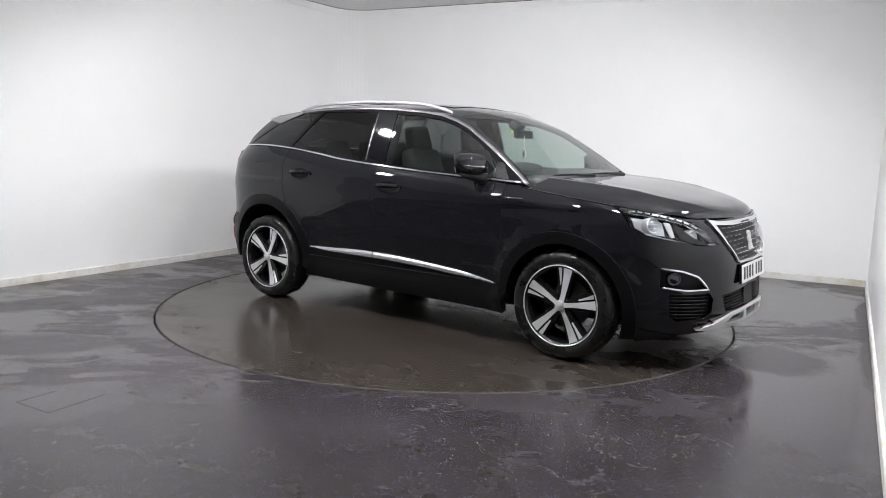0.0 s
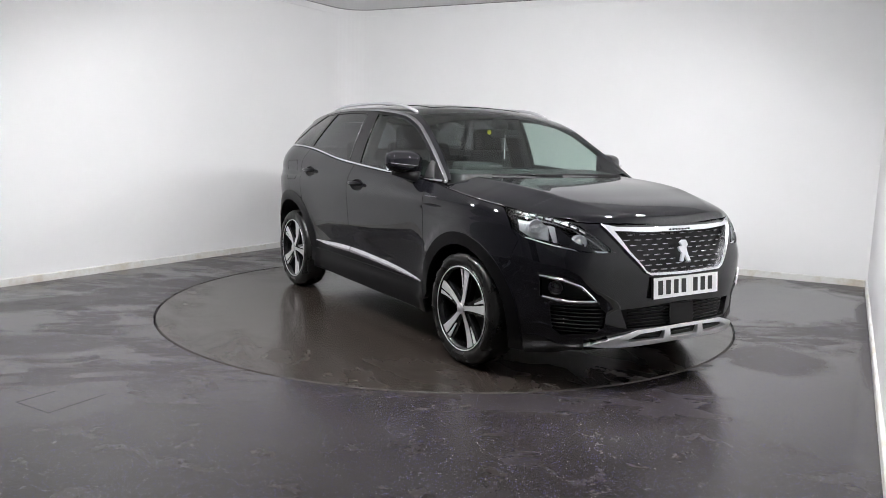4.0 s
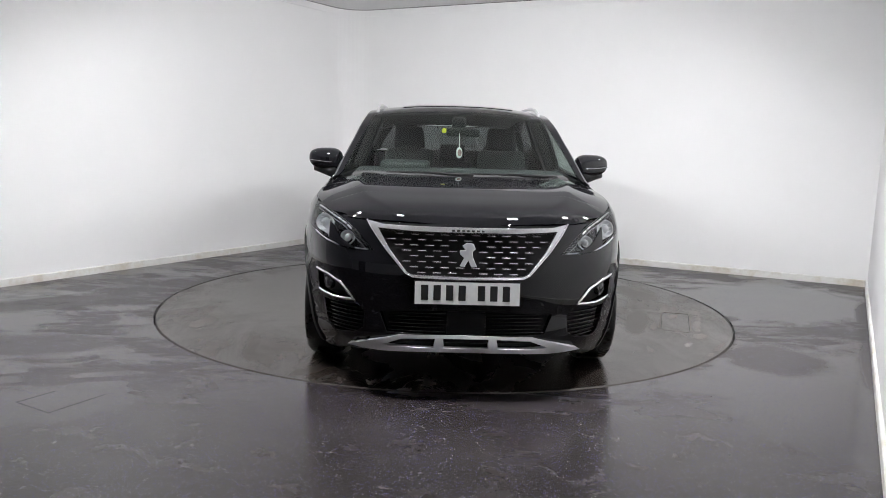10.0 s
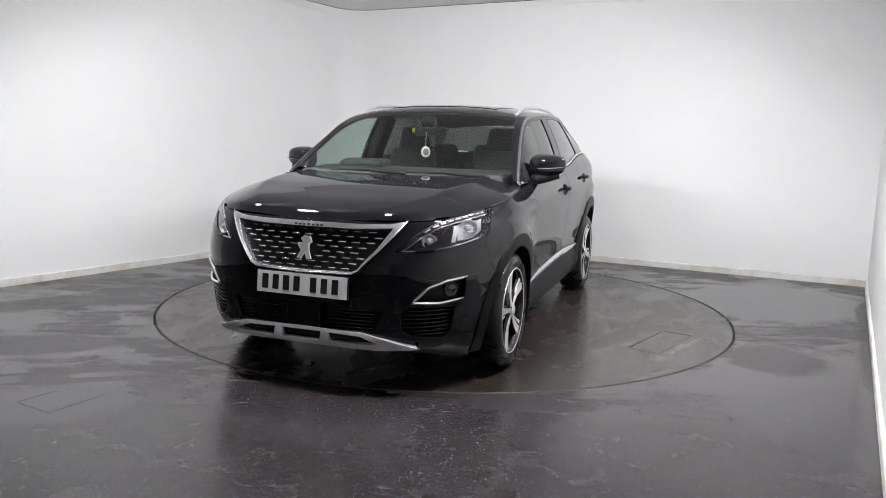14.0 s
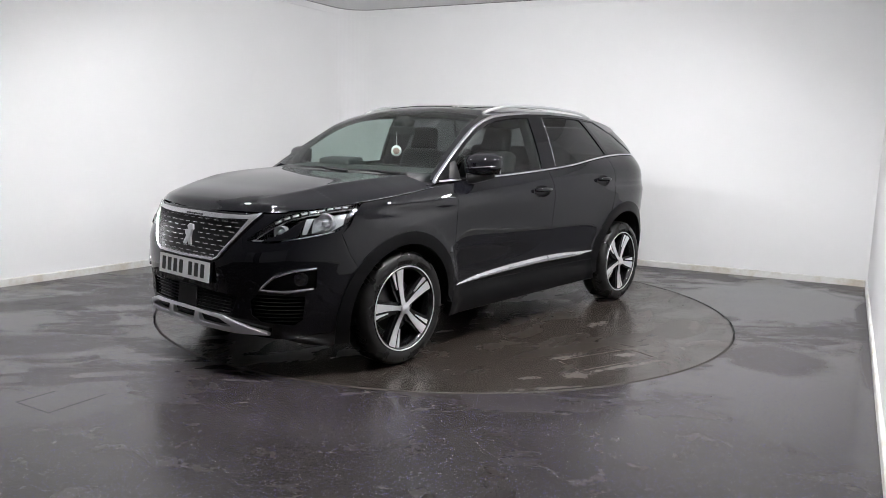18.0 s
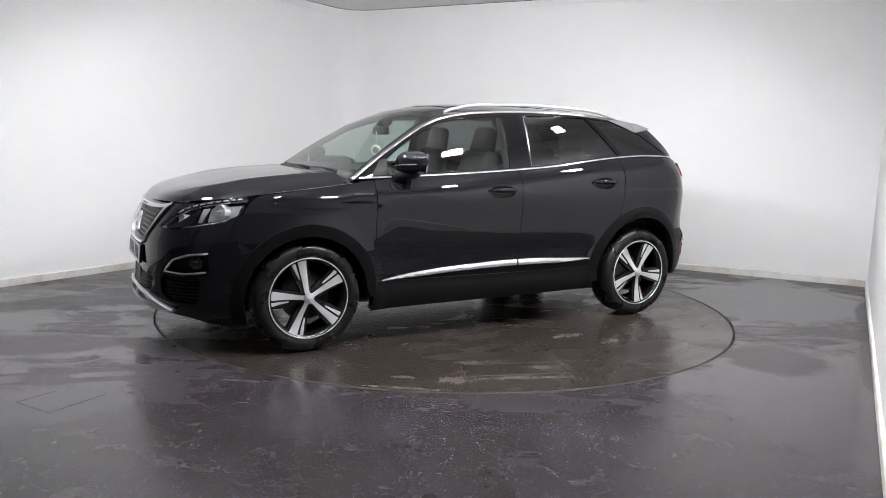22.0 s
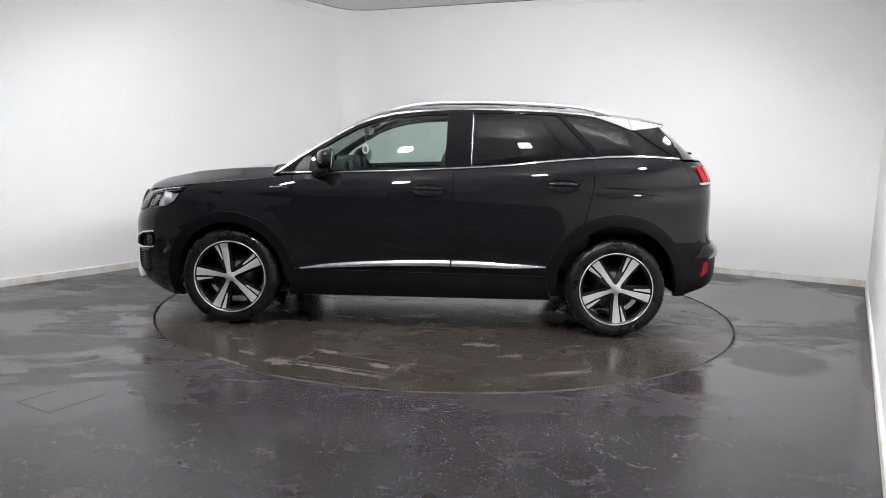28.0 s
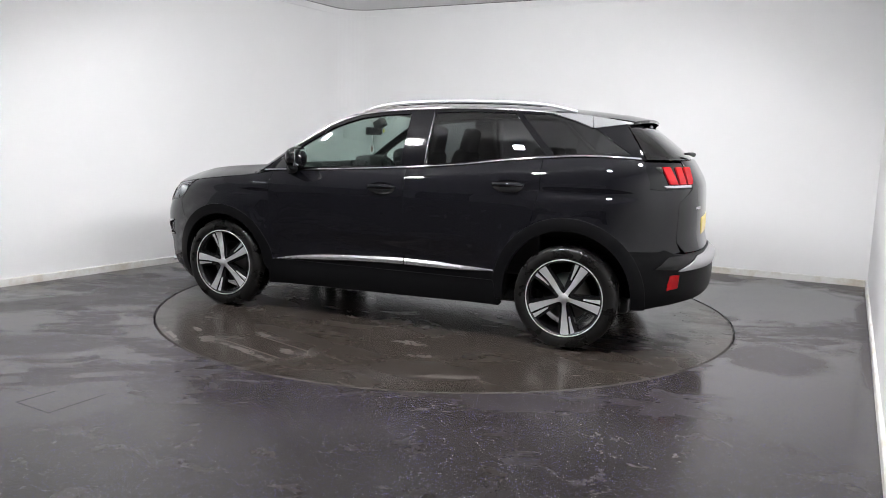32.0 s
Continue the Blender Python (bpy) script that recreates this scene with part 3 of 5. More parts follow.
def build_room():
    mid = len(BEND) // 2
    # the white walls end where unseen walls begin, added for the car's reflections
    end, turn, stop = (LEFT[0][0] - 1.35 * math.cos(radians(LEFT[1])), LEFT[0][1] - 1.35 * math.sin(radians(LEFT[1]))), Vector(C_RR).lerp(Vector(C_RL), 0.63), Vector(C_RR).lerp(Vector(C_RL), 0.79)
    left, back, dark_run, side = [end] + BEND[:mid + 1], BEND[mid:] + [C_BR], [tuple(turn), tuple(stop)], [tuple(stop), C_RL, end]
    right, rear = [C_BR, C_RR], [C_RR, tuple(turn)]
    wall_run("wall_west", left, -0.05, 3.10, 0.15, WALL, "plain white painted studio wall with a rounded end")
    wall_run("wall_north", back, -0.05, 3.10, 0.15, WALL, "plain white painted studio wall behind the turntable")
    wall_run("wall_east", right, -0.05, 3.10, 0.15, WALL, "plain white painted studio wall beside the turntable")
    wall_run("wall_south", rear, -0.05, 3.10, 0.15, WALL, "plain white wall that closes the studio")
    wall_run("wall_southwest", side, -0.05, 3.10, 0.15, UNSEEN_GREY_WALL, "plain grey wall added out of view for the car paint to mirror")
    wall_run("wall_unseen_dark", dark_run, -0.05, 3.10, 0.15, UNSEEN_DARK_WALL, "plain dark wall added out of view for the car paint to mirror")
    for nm, path in (("baseboard_west", left), ("baseboard_north", back), ("baseboard_east", right)):
        wall_run(nm, path, 0.0, 0.066, 0.0, SKIRT, "low white painted skirting board, stained near the floor", "skirting board", face=0.018, bevel=0.006)
    for nm, path in (("trim_west", left), ("trim_north", back), ("trim_east", right)):
        wall_run(nm, path, CEILING_Z - 0.082, CEILING_Z, 0.0, WALL, "white coving between wall and ceiling", "coving", face=0.012)
    # shadow gap along the ceiling's edge
    ring = PLAN
    bm = bmesh.new()
    low = [bm.verts.new((*q, CEILING_Z)) for q in offset(ring + [C_RL], 0.05)[:-1]]
    top = [bm.verts.new((*q, CEILING_Z + 0.12)) for q in offset(ring + [C_RL], 0.05)[:-1]]
    bm.faces.new(low)
    bm.faces.new(list(reversed(top)))
    for i in range(len(low)):
        j = (i + 1) % len(low)
        bm.faces.new((low[j], low[i], top[i], top[j]))
    bmesh.ops.recalc_face_normals(bm, faces=bm.faces)
    tagged(part("ceiling", bm, CEIL, smooth=False), "plain pale grey painted ceiling", "ceiling", kind="structure")
    for nm, path in (("trim_gap_west", left), ("trim_gap_north", back), ("trim_gap_east", right)):
        wall_run(nm, path, CEILING_Z - 0.006, CEILING_Z - 0.001, -0.010, SEAM_DARK, "thin dark joint between coving and ceiling", "joint", face=0.016)


TABLE_R = 2.223


def circle(r, n=160):
    return [(r * math.cos(2 * math.pi * k / n), r * math.sin(2 * math.pi * k / n)) for k in range(n)]


def slab(name, outer, hole, z0, z1, material, parent=None, step=0.6):
    """A flat plate with an outline and perhaps a hole."""
    from mathutils.geometry import delaunay_2d_cdt
    rings = [list(outer)] + ([list(hole)] if hole else [])
    pts, edges = [], []
    for r in rings:
        k = len(pts)
        pts += r
        edges += [(k + i, k + (i + 1) % len(r)) for i in range(len(r))]
    verts, _, tris, *_ = delaunay_2d_cdt([Vector(q) for q in pts], edges, [], 0, 1e-6)
    bm = bmesh.new()
    top = [bm.verts.new((q.x, q.y, z1)) for q in verts]
    for t in tris:
        cu, cv = sum(verts[i].x for i in t) / 3, sum(verts[i].y for i in t) / 3
        if inside(rings[0], cu, cv) and not (hole and inside(rings[1], cu, cv)):
            bm.faces.new([top[i] for i in t])
    ext = bmesh.ops.extrude_face_region(bm, geom=bm.faces[:])
    for v in [g for g in ext["geom"] if isinstance(g, bmesh.types.BMVert)]:
        v.co.z = z0
    bmesh.ops.recalc_face_normals(bm, faces=bm.faces)
    return part(name, bm, material, parent, smooth=False)


def build_floor():
    tagged(slab("floor", offset(PLAN + [C_RL], 0.1)[:-1], circle(TABLE_R + 0.013), -0.04, 0.0, VINYL), "dark speckled vinyl floor, damp and scuffed", "floor", kind="structure")
    tagged(slab("ground", [(-14, -16), (12, -16), (12, 12), (-14, 12)], None, -0.12, -0.06, SEAM_DARK), "dark slab under the floor", "slab", kind="structure")


def strip(name, a, b, width, z, material, label):
    """A thin joint in the floor from a to b."""
    d = Vector(b) - Vector(a)
    mid = (Vector(a) + Vector(b)) / 2
    ob = block(name, (d.length, width, 0.002), pose(mid.x, mid.y, z, 0, 0, math.degrees(math.atan2(d.y, d.x))), material, None, 0.0, smooth=False)
    return tagged(ob, label, "floor joint", kind="structure")


def build_joints():
    """The edges of an old cover plate in the floor, and a crack."""
    for a, b, w in (((-2.07, -2.53), (-1.97, -2.36), 0.004), ((-1.85, -2.66), (-1.70, -2.38), 0.003), ((-2.07, -2.53), (-1.84, -2.66), 0.002), ((-3.02, -0.53), (-2.90, -0.37), 0.006)):
        strip("floor_joint", a, b, w, -0.0004, SEAM_DARK, "thin dark joint in the vinyl floor")


def build_turntable():
    t = empty("turntable")
    tagged(t, "round dark vinyl turntable set flush into the floor", "turntable")
    slab("disc", circle(TABLE_R), hatch_outline(), -0.055, 0.0, TABLE_VINYL, t)
    o = hatch_outline()
    cx, cy = sum(q[0] for q in o) / 4, sum(q[1] for q in o) / 4
    inner = [(cx + (x - cx) * 0.985, cy + (y - cy) * 0.975) for x, y in o]
    slab("hatch", inner, None, -0.03, -0.001, TABLE_VINYL, t)
    slab("hatch_bed", [(cx + (x - cx) * 1.05, cy + (y - cy) * 1.05) for x, y in o], None, -0.058, -0.056, SEAM_DARK, t)
    for i in range(4):
        a, b = o[i], o[(i + 1) % 4]
        d = Vector(b) - Vector(a)
        ux, uy = d.normalized()
        w = 0.006 if i % 2 else 0.008
        cxy = (Vector(a) + Vector(b)) / 2 + Vector((uy, -ux)) * (w / 2 + 0.004) * (1 if (Vector((uy, -ux)).dot((Vector(a) + Vector(b)) / 2 - Vector((cx, cy)))) > 0 else -1)
        block("hatch_edge", (d.length * 0.94, w, 0.0024), pose(cxy.x, cxy.y, 0.0, 0, 0, math.degrees(math.atan2(uy, ux))), WORN_EDGE, t, 0.0, smooth=False)
    bm = bmesh.new()
    lathe(bm, [(TABLE_R - 0.005, 0.0022), (TABLE_R, 0.0012), (TABLE_R + 0.001, -0.02)], 160, Matrix.Rotation(math.pi / 2, 4, "X"))
    part("rim", bm, RIM_BROWN, t, "thin worn edge")
    return t


def hatch_outline():
    """The access hatch in the turntable, in its own space."""
    return [(0.818, 1.752), (0.235, 1.940), (0.182, 1.748), (0.745, 1.562)]


def build_lamps():
    """Six square floodlights under the ceiling, tipped towards the turntable."""
    first = None
    for k in range(6):
        a = radians(LAMP_TURN + 30 * k)
        m = pose(LAMP_RING * math.cos(a), LAMP_RING * math.sin(a), CEILING_Z - 0.10, 0, LAMP_TIP, math.degrees(a))
        if first:
            copy_thing(first, m)
            continue
        first = empty("floodlight")
        tagged(first, "square white ceiling floodlight tipped towards the turntable, switched on", "floodlight", "arc of ceiling floodlights")
        first.matrix_basis = m
        for sx, sy, w, h in ((0, 0.083, 0.182, 0.016), (0, -0.083, 0.182, 0.016), (0.083, 0, 0.016, 0.150), (-0.083, 0, 0.016, 0.150)):
            block("frame", (w, h, 0.03), pose(sx, sy, 0), LAMP_FRAME, first, 0.002)
        block("back", (0.182, 0.182, 0.02), pose(0, 0, 0.026), LAMP_FRAME, first, 0.004)
        block("diffuser", (0.149, 0.149, 0.008), pose(0, 0, 0.004), LAMP_WHITE, first, 0.0, smooth=False)
        bm = bmesh.new()
        rod(bm, [(0, 0, 0.03), pose(0, 0, 0, 0, -LAMP_TIP, 0).to_3x3() @ Vector((0.0, 0, 0.11))], 0.012, 10)
        part("stem", bm, LAMP_FRAME, first)


build_room()
build_floor()
build_joints()
turntable = build_turntable()
build_lamps()

# ---------------------------------------------------------------- the car

car = empty("car")
tagged(car, "glossy black sport utility car with silver trim on the turntable", "car")
SIDES = (1, -1)


def P(x, z):
    """A place on the flank, by x and z."""
    return (s_at_x(x, z), z)


def N(y, z):
    """A place on the nose, by y and z."""
    return (s_at_y(y, z), z)


def T(y, z):
    """A place on the tail, by y and z."""
    return (s_at_y(y, z, False), z)


def arc(cx, cz, r, a, b, n=14, squash=1.0):
    """Points on a wheel arch, from angle a to b in degrees."""
    return [P(cx + r * math.cos(radians(a + (b - a) * k / n)), cz + r * squash * math.sin(radians(a + (b - a) * k / n))) for k in range(n + 1)]


AXLE, HUB_Z = 1.3375, 0.338
F_OUT, F_IN, R_OUT, R_IN = 0.455, 0.385, 0.490, 0.415


def f_arch(r, a, b, n=14):
    return arc(AXLE, HUB_Z, r, a, b, n)


def r_arch(r, a, b, n=14):
    return arc(-AXLE, HUB_Z + 0.01, r, a, b, n, 1.03)


# Lamp and opening outlines on the nose, left half
HEADLAMP = [(1.56, 0.962), (1.65, 0.949), (1.74, 0.925), (1.82, 0.889), (1.865, 0.840), (1.925, 0.757), (1.86, 0.752), (1.80, 0.760), (1.72, 0.782), (1.625, 0.812), (1.585, 0.850)]
GRILLE_OUT = [N(0.510, 0.897), N(0.43, 0.881), N(0.25, 0.878), N(0.0, 0.878), N(-0.25, 0.878), N(-0.43, 0.881), N(-0.510, 0.897), N(-0.40, 0.752), N(-0.31, 0.655), N(-0.275, 0.637), N(0.0, 0.630), N(0.275, 0.637), N(0.31, 0.655), N(0.40, 0.752)]
GRILLE_IN = [N(0.455, 0.866), N(0.25, 0.857), N(0.0, 0.856), N(-0.25, 0.857), N(-0.455, 0.866), N(-0.388, 0.757), N(-0.303, 0.658), N(-0.274, 0.645), N(0.0, 0.638), N(0.274, 0.645), N(0.303, 0.658), N(0.388, 0.757)]
FOG = [(1.665, 0.628), (1.74, 0.612), (1.80, 0.580), (1.855, 0.497), (1.76, 0.492), (1.665, 0.512)]
LOW_MOUTH = [N(0.44, 0.455), N(0.40, 0.350), N(0.0, 0.345), N(-0.40, 0.350), N(-0.44, 0.455), N(0.0, 0.475)]
SIDE_MOUTH = [(1.70, 0.472), (1.86, 0.478), (1.885, 0.44), (1.875, 0.36), (1.84, 0.325), (1.73, 0.305), (1.70, 0.34)]


def flip(poly):
    """An outline of the nose's left half, on its right half."""
    return [(2 * (XF + 1) - s, z) for s, z in reversed(poly)]


def hood_flat(x, g):
    return hood(x, g / 0.9)


def hood_rear(f):
    return 1.135 - 0.085 * f * f


def build_skin():
    """Painted panels of the lower body."""
    DOOR_F, DOOR_B, DOOR_R = 0.902, -0.200, -1.150
    g = 0.0035
    top = lambda x: belt_z(x) - 0.010
    for sd in SIDES:
        who = "left" if sd > 0 else "right"
        # front wing
        edge = [P(x, edge_z(x) - 0.004) for x in (1.60, 1.45, 1.3, 1.15, 1.03)]
        poly = edge + [(0.96, 1.048), (DOOR_F + g, 1.052), (DOOR_F + g, 0.44)] + f_arch(F_OUT - 0.01, 168, 37.2, 18) + [(1.602, 0.80), (1.578, 0.85), (1.556, 0.955)]
        sheet("front_wing", poly, body, PAINT, car, 0.045, side=sd)
        # front door
        poly = [(DOOR_F - g, 1.052)] + [(x, top(x)) for x in (0.80, 0.6, 0.3, 0.0)] + [(DOOR_B + g, top(DOOR_B)), (DOOR_B + g, 0.40), (DOOR_F - 0.03, 0.40), (DOOR_F - g, 0.46)]
        d = sheet("front_door", poly, body, PAINT, car, 0.05, side=sd, holes=[recess_outline(-0.030, 0.985)])
        handle(d, -0.030, 0.985, sd)
        # rear door
        poly = [(DOOR_B - g, top(DOOR_B))] + [(x, top(x)) for x in (-0.4, -0.6, -0.8, -1.0)] + [(DOOR_R + 0.010 + g, top(-1.14)), (DOOR_R + g, 1.04), (-1.118 + g, 0.885)]
        poly += r_arch(R_OUT - 0.01, 58, 5, 10) + [(-0.86, 0.40), (DOOR_B - g, 0.40)]
        d = sheet("rear_door", poly, body, PAINT, car, 0.05, side=sd, holes=[recess_outline(-0.940, 1.040)])
        handle(d, -0.940, 1.040, sd)
        # rear wing
        poly = [(DOOR_R + 0.010 - g, top(-1.15)), (-1.3, top(-1.3)), P(-1.45, top(-1.45)), P(-1.6, top(-1.6)), P(-1.70, top(-1.70)), (-1.735, 1.222), (-1.735, 1.050), (-1.80, 1.043), T(0.513, 1.055), T(0.665, 0.97), T(0.665, 0.72), T(0.64, 0.662), (-1.86, 0.652), (-1.81, 0.679), (-1.78, 0.665)]
        poly += r_arch(R_OUT - 0.01, 140, 60, 14) + [(-1.118 - g, 0.885), (DOOR_R - g, 1.04)]
        w = sheet("rear_wing", poly, body, PAINT, car, 0.045, side=sd)
        if sd < 0:
            band("fuel_flap_seam", [(-1.25, 0.965), (-1.25, 1.105), (-1.27, 1.118), P(-1.46, 1.108), P(-1.48, 1.095), P(-1.455, 0.955), P(-1.43, 0.948), (-1.27, 0.953)], body, SEAM_DARK, w, 0.004, 0.0006, sd, closed=True)
    # bumper and nose skin in one piece
    edge = [P(x, edge_z(x) - 0.006) for x in (1.66, 1.8, 1.92, 2.02, 2.08)]
    topline = edge + [N(0.2, 0.893), N(0.0, 0.894), N(-0.2, 0.893)] + [(2 * (XF + 1) - s, z) for s, z in reversed(edge)]
    left_low = [(1.565, 0.955), (1.588, 0.85), (1.605, 0.797)] + f_arch(F_OUT - 0.01, 36.8, -20, 12) + [P(1.77, 0.165), P(1.90, 0.185), N(0.62, 0.215), N(0.3, 0.252)]
    poly = topline + [(2 * (XF + 1) - s, z) for s, z in left_low] + [N(0.0, 0.26)] + left_low[::-1]
    bumper = sheet("front_bumper", poly, body, PAINT, car, 0.04, holes=[HEADLAMP, flip(HEADLAMP), GRILLE_OUT, FOG, flip(FOG), LOW_MOUTH, SIDE_MOUTH, flip(SIDE_MOUTH)], thick=0.03)
    # bonnet
    rear = [(hood_rear(k / 8), hood_y(hood_rear(k / 8)) * (k / 8) * (0.985 if abs(k) == 8 else 1)) for k in range(8, -9, -1)]
    side = [(x, hood_y(x) * 0.994) for x in (1.2, 1.35, 1.5, 1.65, 1.8, 1.9, 1.97)]
    nose = [(body(s_at_y(y, 0.90), 0.90).x - 0.005, y) for y in (0.62, 0.56, 0.48, 0.40, 0.30, 0.20, 0.10)]
    half = side + nose
    poly = rear + [(x, -y) for x, y in half] + [(nose_x(0.90) - 0.005, 0.0)] + half[::-1]
    sheet("bonnet", poly, hood_plan, PAINT, car, 0.015, lift=0.002)
    for sd in SIDES:
        band("bonnet_line", [(x, 0.9 * 0.997) for x in (1.02, 1.2, 1.35, 1.5, 1.62)], hood_flat, ROOF_TRIM, car, 0.004, 0.002, sd, label="thin bright bonnet edge line")
    # dark core behind the gaps
    for sd in SIDES:
        sheet("inner_panel", [(0.97, 1.04), (0.97, 0.42), (0.6, 0.28), (-0.6, 0.28), (-0.95, 0.6), (-1.1, 0.87), (-1.2, 1.20), (-0.6, 1.13), (0.3, 1.08)], body, BLACK, car, 0.12, lift=-0.016, side=sd)
    # tailgate and rear bumper
    poly = [T(0.50, 1.05), T(0.50, 1.10), T(0.48, 1.222), T(0.0, 1.235), T(-0.48, 1.222), T(-0.50, 1.10), T(-0.50, 1.05), T(-0.66, 0.97), T(-0.66, 0.72), T(-0.60, 0.655), T(0.0, 0.65), T(0.60, 0.655), T(0.66, 0.72), T(0.66, 0.97)]
    gate = sheet("tailgate", poly, body, PAINT, car, 0.05)
    band("tailgate_plate", [T(0.27, 0.80), T(-0.27, 0.80)], body, PLATE_YELLOW, gate, 0.112, 0.004, label="yellow rear number plate")
    for k in range(5):
        band("model_badge", [T(0.44 - k * 0.022, 0.925), T(0.428 - k * 0.022, 0.925)], body, CHROME, gate, 0.022, 0.003)
    poly = [(-1.765, 0.66), (-1.81, 0.675), (-1.86, 0.648), T(0.60, 0.643), T(0.0, 0.64), T(-0.60, 0.643)]
    poly += [(2 * (XR - 1) - s, z) for s, z in ((-1.86, 0.648), (-1.81, 0.675), (-1.765, 0.66))]
    low = r_arch(R_OUT - 0.01, 140, 186, 10) + [P(-1.90, 0.315), T(0.62, 0.34), T(0.3, 0.37)]
    poly = poly + [(2 * (XR - 1) - s, z) for s, z in low] + [T(0, 0.375)] + low[::-1]
    rb = sheet("rear_bumper", poly, body, CLADDING, car, 0.05, label="matt black plastic rear bumper")
    tip = [(-1.852, 0.545), (-1.93, 0.588), (-2.02, 0.618)]
    base = [(-2.187, 0.560), (-1.95, 0.552)]
    sheet("bumper_trim", tip + [T(0.2, 0.626), T(-0.2, 0.626)] + [(2 * (XR - 1) - s, z) for s, z in tip[::-1]] + [(2 * (XR - 1) - s, z) for s, z in base[::-1]] + base, body, BUMPER_TRIM, rb, 0.02, lift=0.013, label="satin silver bumper trim")
    for sd in SIDES:
        sheet("bumper_corner", [(-1.735, 0.556), (-1.785, 0.600), (-1.826, 0.632), (-1.975, 0.642), (-2.02, 0.628), (-1.93, 0.597), (-1.850, 0.555)], body, GLOSS_BLACK, rb, 0.03, lift=0.007, side=sd)
        sheet("reflector", [(-1.798, 0.424), (-1.813, 0.517), (-1.856, 0.520), (-1.850, 0.438)], body, RED_LENS, rb, 0.03, lift=0.006, side=sd, label="small red reflector")


def recess_outline(x, z):
    """The oval hollow behind a door handle."""
    return [(x + 0.108 * math.cos(a), z - 0.006 + 0.042 * math.sin(a)) for a in [2 * math.pi * k / 24 for k in range(24)]]


def handle(door, x, z, sd):
    """A pull handle over its recess."""
    bowl = lambda s, h: body(s, h) - Vector((0, 0.034 * max(0.0, 1 - ((s - x) / 0.108) ** 2 - ((h - z + 0.006) / 0.042) ** 2) + 0.001, 0))
    sheet("recess", recess_outline(x, z), bowl, BLACK, door, 0.012, side=sd, thick=0.002)
    bm = bmesh.new()
    pts = []
    for k in range(13):
        u = k / 12
        xx = x + 0.105 - 0.21 * u
        out = 0.008 + 0.030 * math.sin(math.pi * min(1, max(0, u))) ** 0.5
        q = body(xx, z + 0.006)
        pts.append((xx, sd * (q.y + out), z + 0.006 + 0.002 * math.sin(math.pi * u)))
    rod(bm, pts, [0.009 + 0.009 * math.sin(math.pi * k / 12) ** 0.5 for k in range(13)], 10)
    part("handle", bm, PAINT, door, "glossy black pull handle")


def build_cladding():
    """Matt plastic round the arches and along the sills."""
    for sd in SIDES:
        poly = f_arch(F_OUT, -20, 168, 28) + [(0.892, 0.40), (0.90, 0.30)] + f_arch(F_IN, 176, -24, 28)
        sheet("arch_trim", poly, body, CLADDING, car, 0.05, lift=0.006, thick=0.03, side=sd, label="matt black wheel arch trim")
        poly = r_arch(R_OUT, 186, 8, 28) + [(-0.86, 0.28)] + r_arch(R_IN, -6, 187, 26)
        sheet("arch_trim", poly, body, CLADDING, car, 0.05, lift=0.006, thick=0.03, side=sd, label="matt black wheel arch trim")
        sill = sheet("side_skirt", [(0.885, 0.405), (-0.855, 0.405), (-0.87, 0.30), (-0.90, 0.245), (0.92, 0.225), (0.91, 0.30)], body, CLADDING, car, 0.06, lift=0.010, thick=0.05, side=sd, label="matt black sill panel")
        # bright lower trims on the doors
        low = curve((-0.86, 0.471), (-0.6, 0.458), (-0.2, 0.460), (0.2, 0.450), (0.6, 0.427), (0.86, 0.408))
        up = curve((-0.87, 0.474), (-0.6, 0.484), (-0.4, 0.494), (-0.2, 0.496), (0.2, 0.482), (0.45, 0.466), (0.65, 0.445), (0.86, 0.411))
        for a, b, k in ((0.845, -0.190, 14), (-0.206, -0.850, 10)):
            xs = [a + (b - a) * i / k for i in range(k + 1)]
            blade = lambda x, z: body(x, z) + Vector((0, 0.004 + 0.85 * max(0.0, min(0.42, (up(x) - z) / max(0.004, up(x) - low(x)))) * (up(x) - low(x)), 0))
            sheet("door_trim", [(x, up(x)) for x in xs] + [(x, low(x)) for x in reversed(xs)], blade, BLADE, car, 0.009, lift=0.004, thick=0.014, side=sd, label="bright silver lower door trim")
        # lower door part under the trim, dark plastic
        xs = [0.87 - 1.72 * i / 20 for i in range(21)]
        sheet("door_cladding", [(x, low(x) + 0.004) for x in xs if -0.855 < x] + [(-0.855, 0.402), (0.87, 0.402)], body, CLADDING, car, 0.05, lift=0.006, side=sd)
        # wheel wells
        for cx, cz, r in ((AXLE, HUB_Z, F_IN + 0.01), (-AXLE, HUB_Z + 0.01, R_IN + 0.01)):
            bm = bmesh.new()
            lathe(bm, [(r, 0.0), (r, -0.36), (0.05, -0.38)], 36, None, radians(-6), radians(192))
            for v in bm.verts:
                x, z = v.co.x + cx, v.co.z + cz
                edge = min(0.90, body(s_at_x(x, z), z).y - 0.02) if v.co.y > -0.01 else v.co.y + 0.90
                v.co = Vector((x, sd * edge, z))
            part("wheel_well", bm, BLACK, car, "dark wheel arch liner")


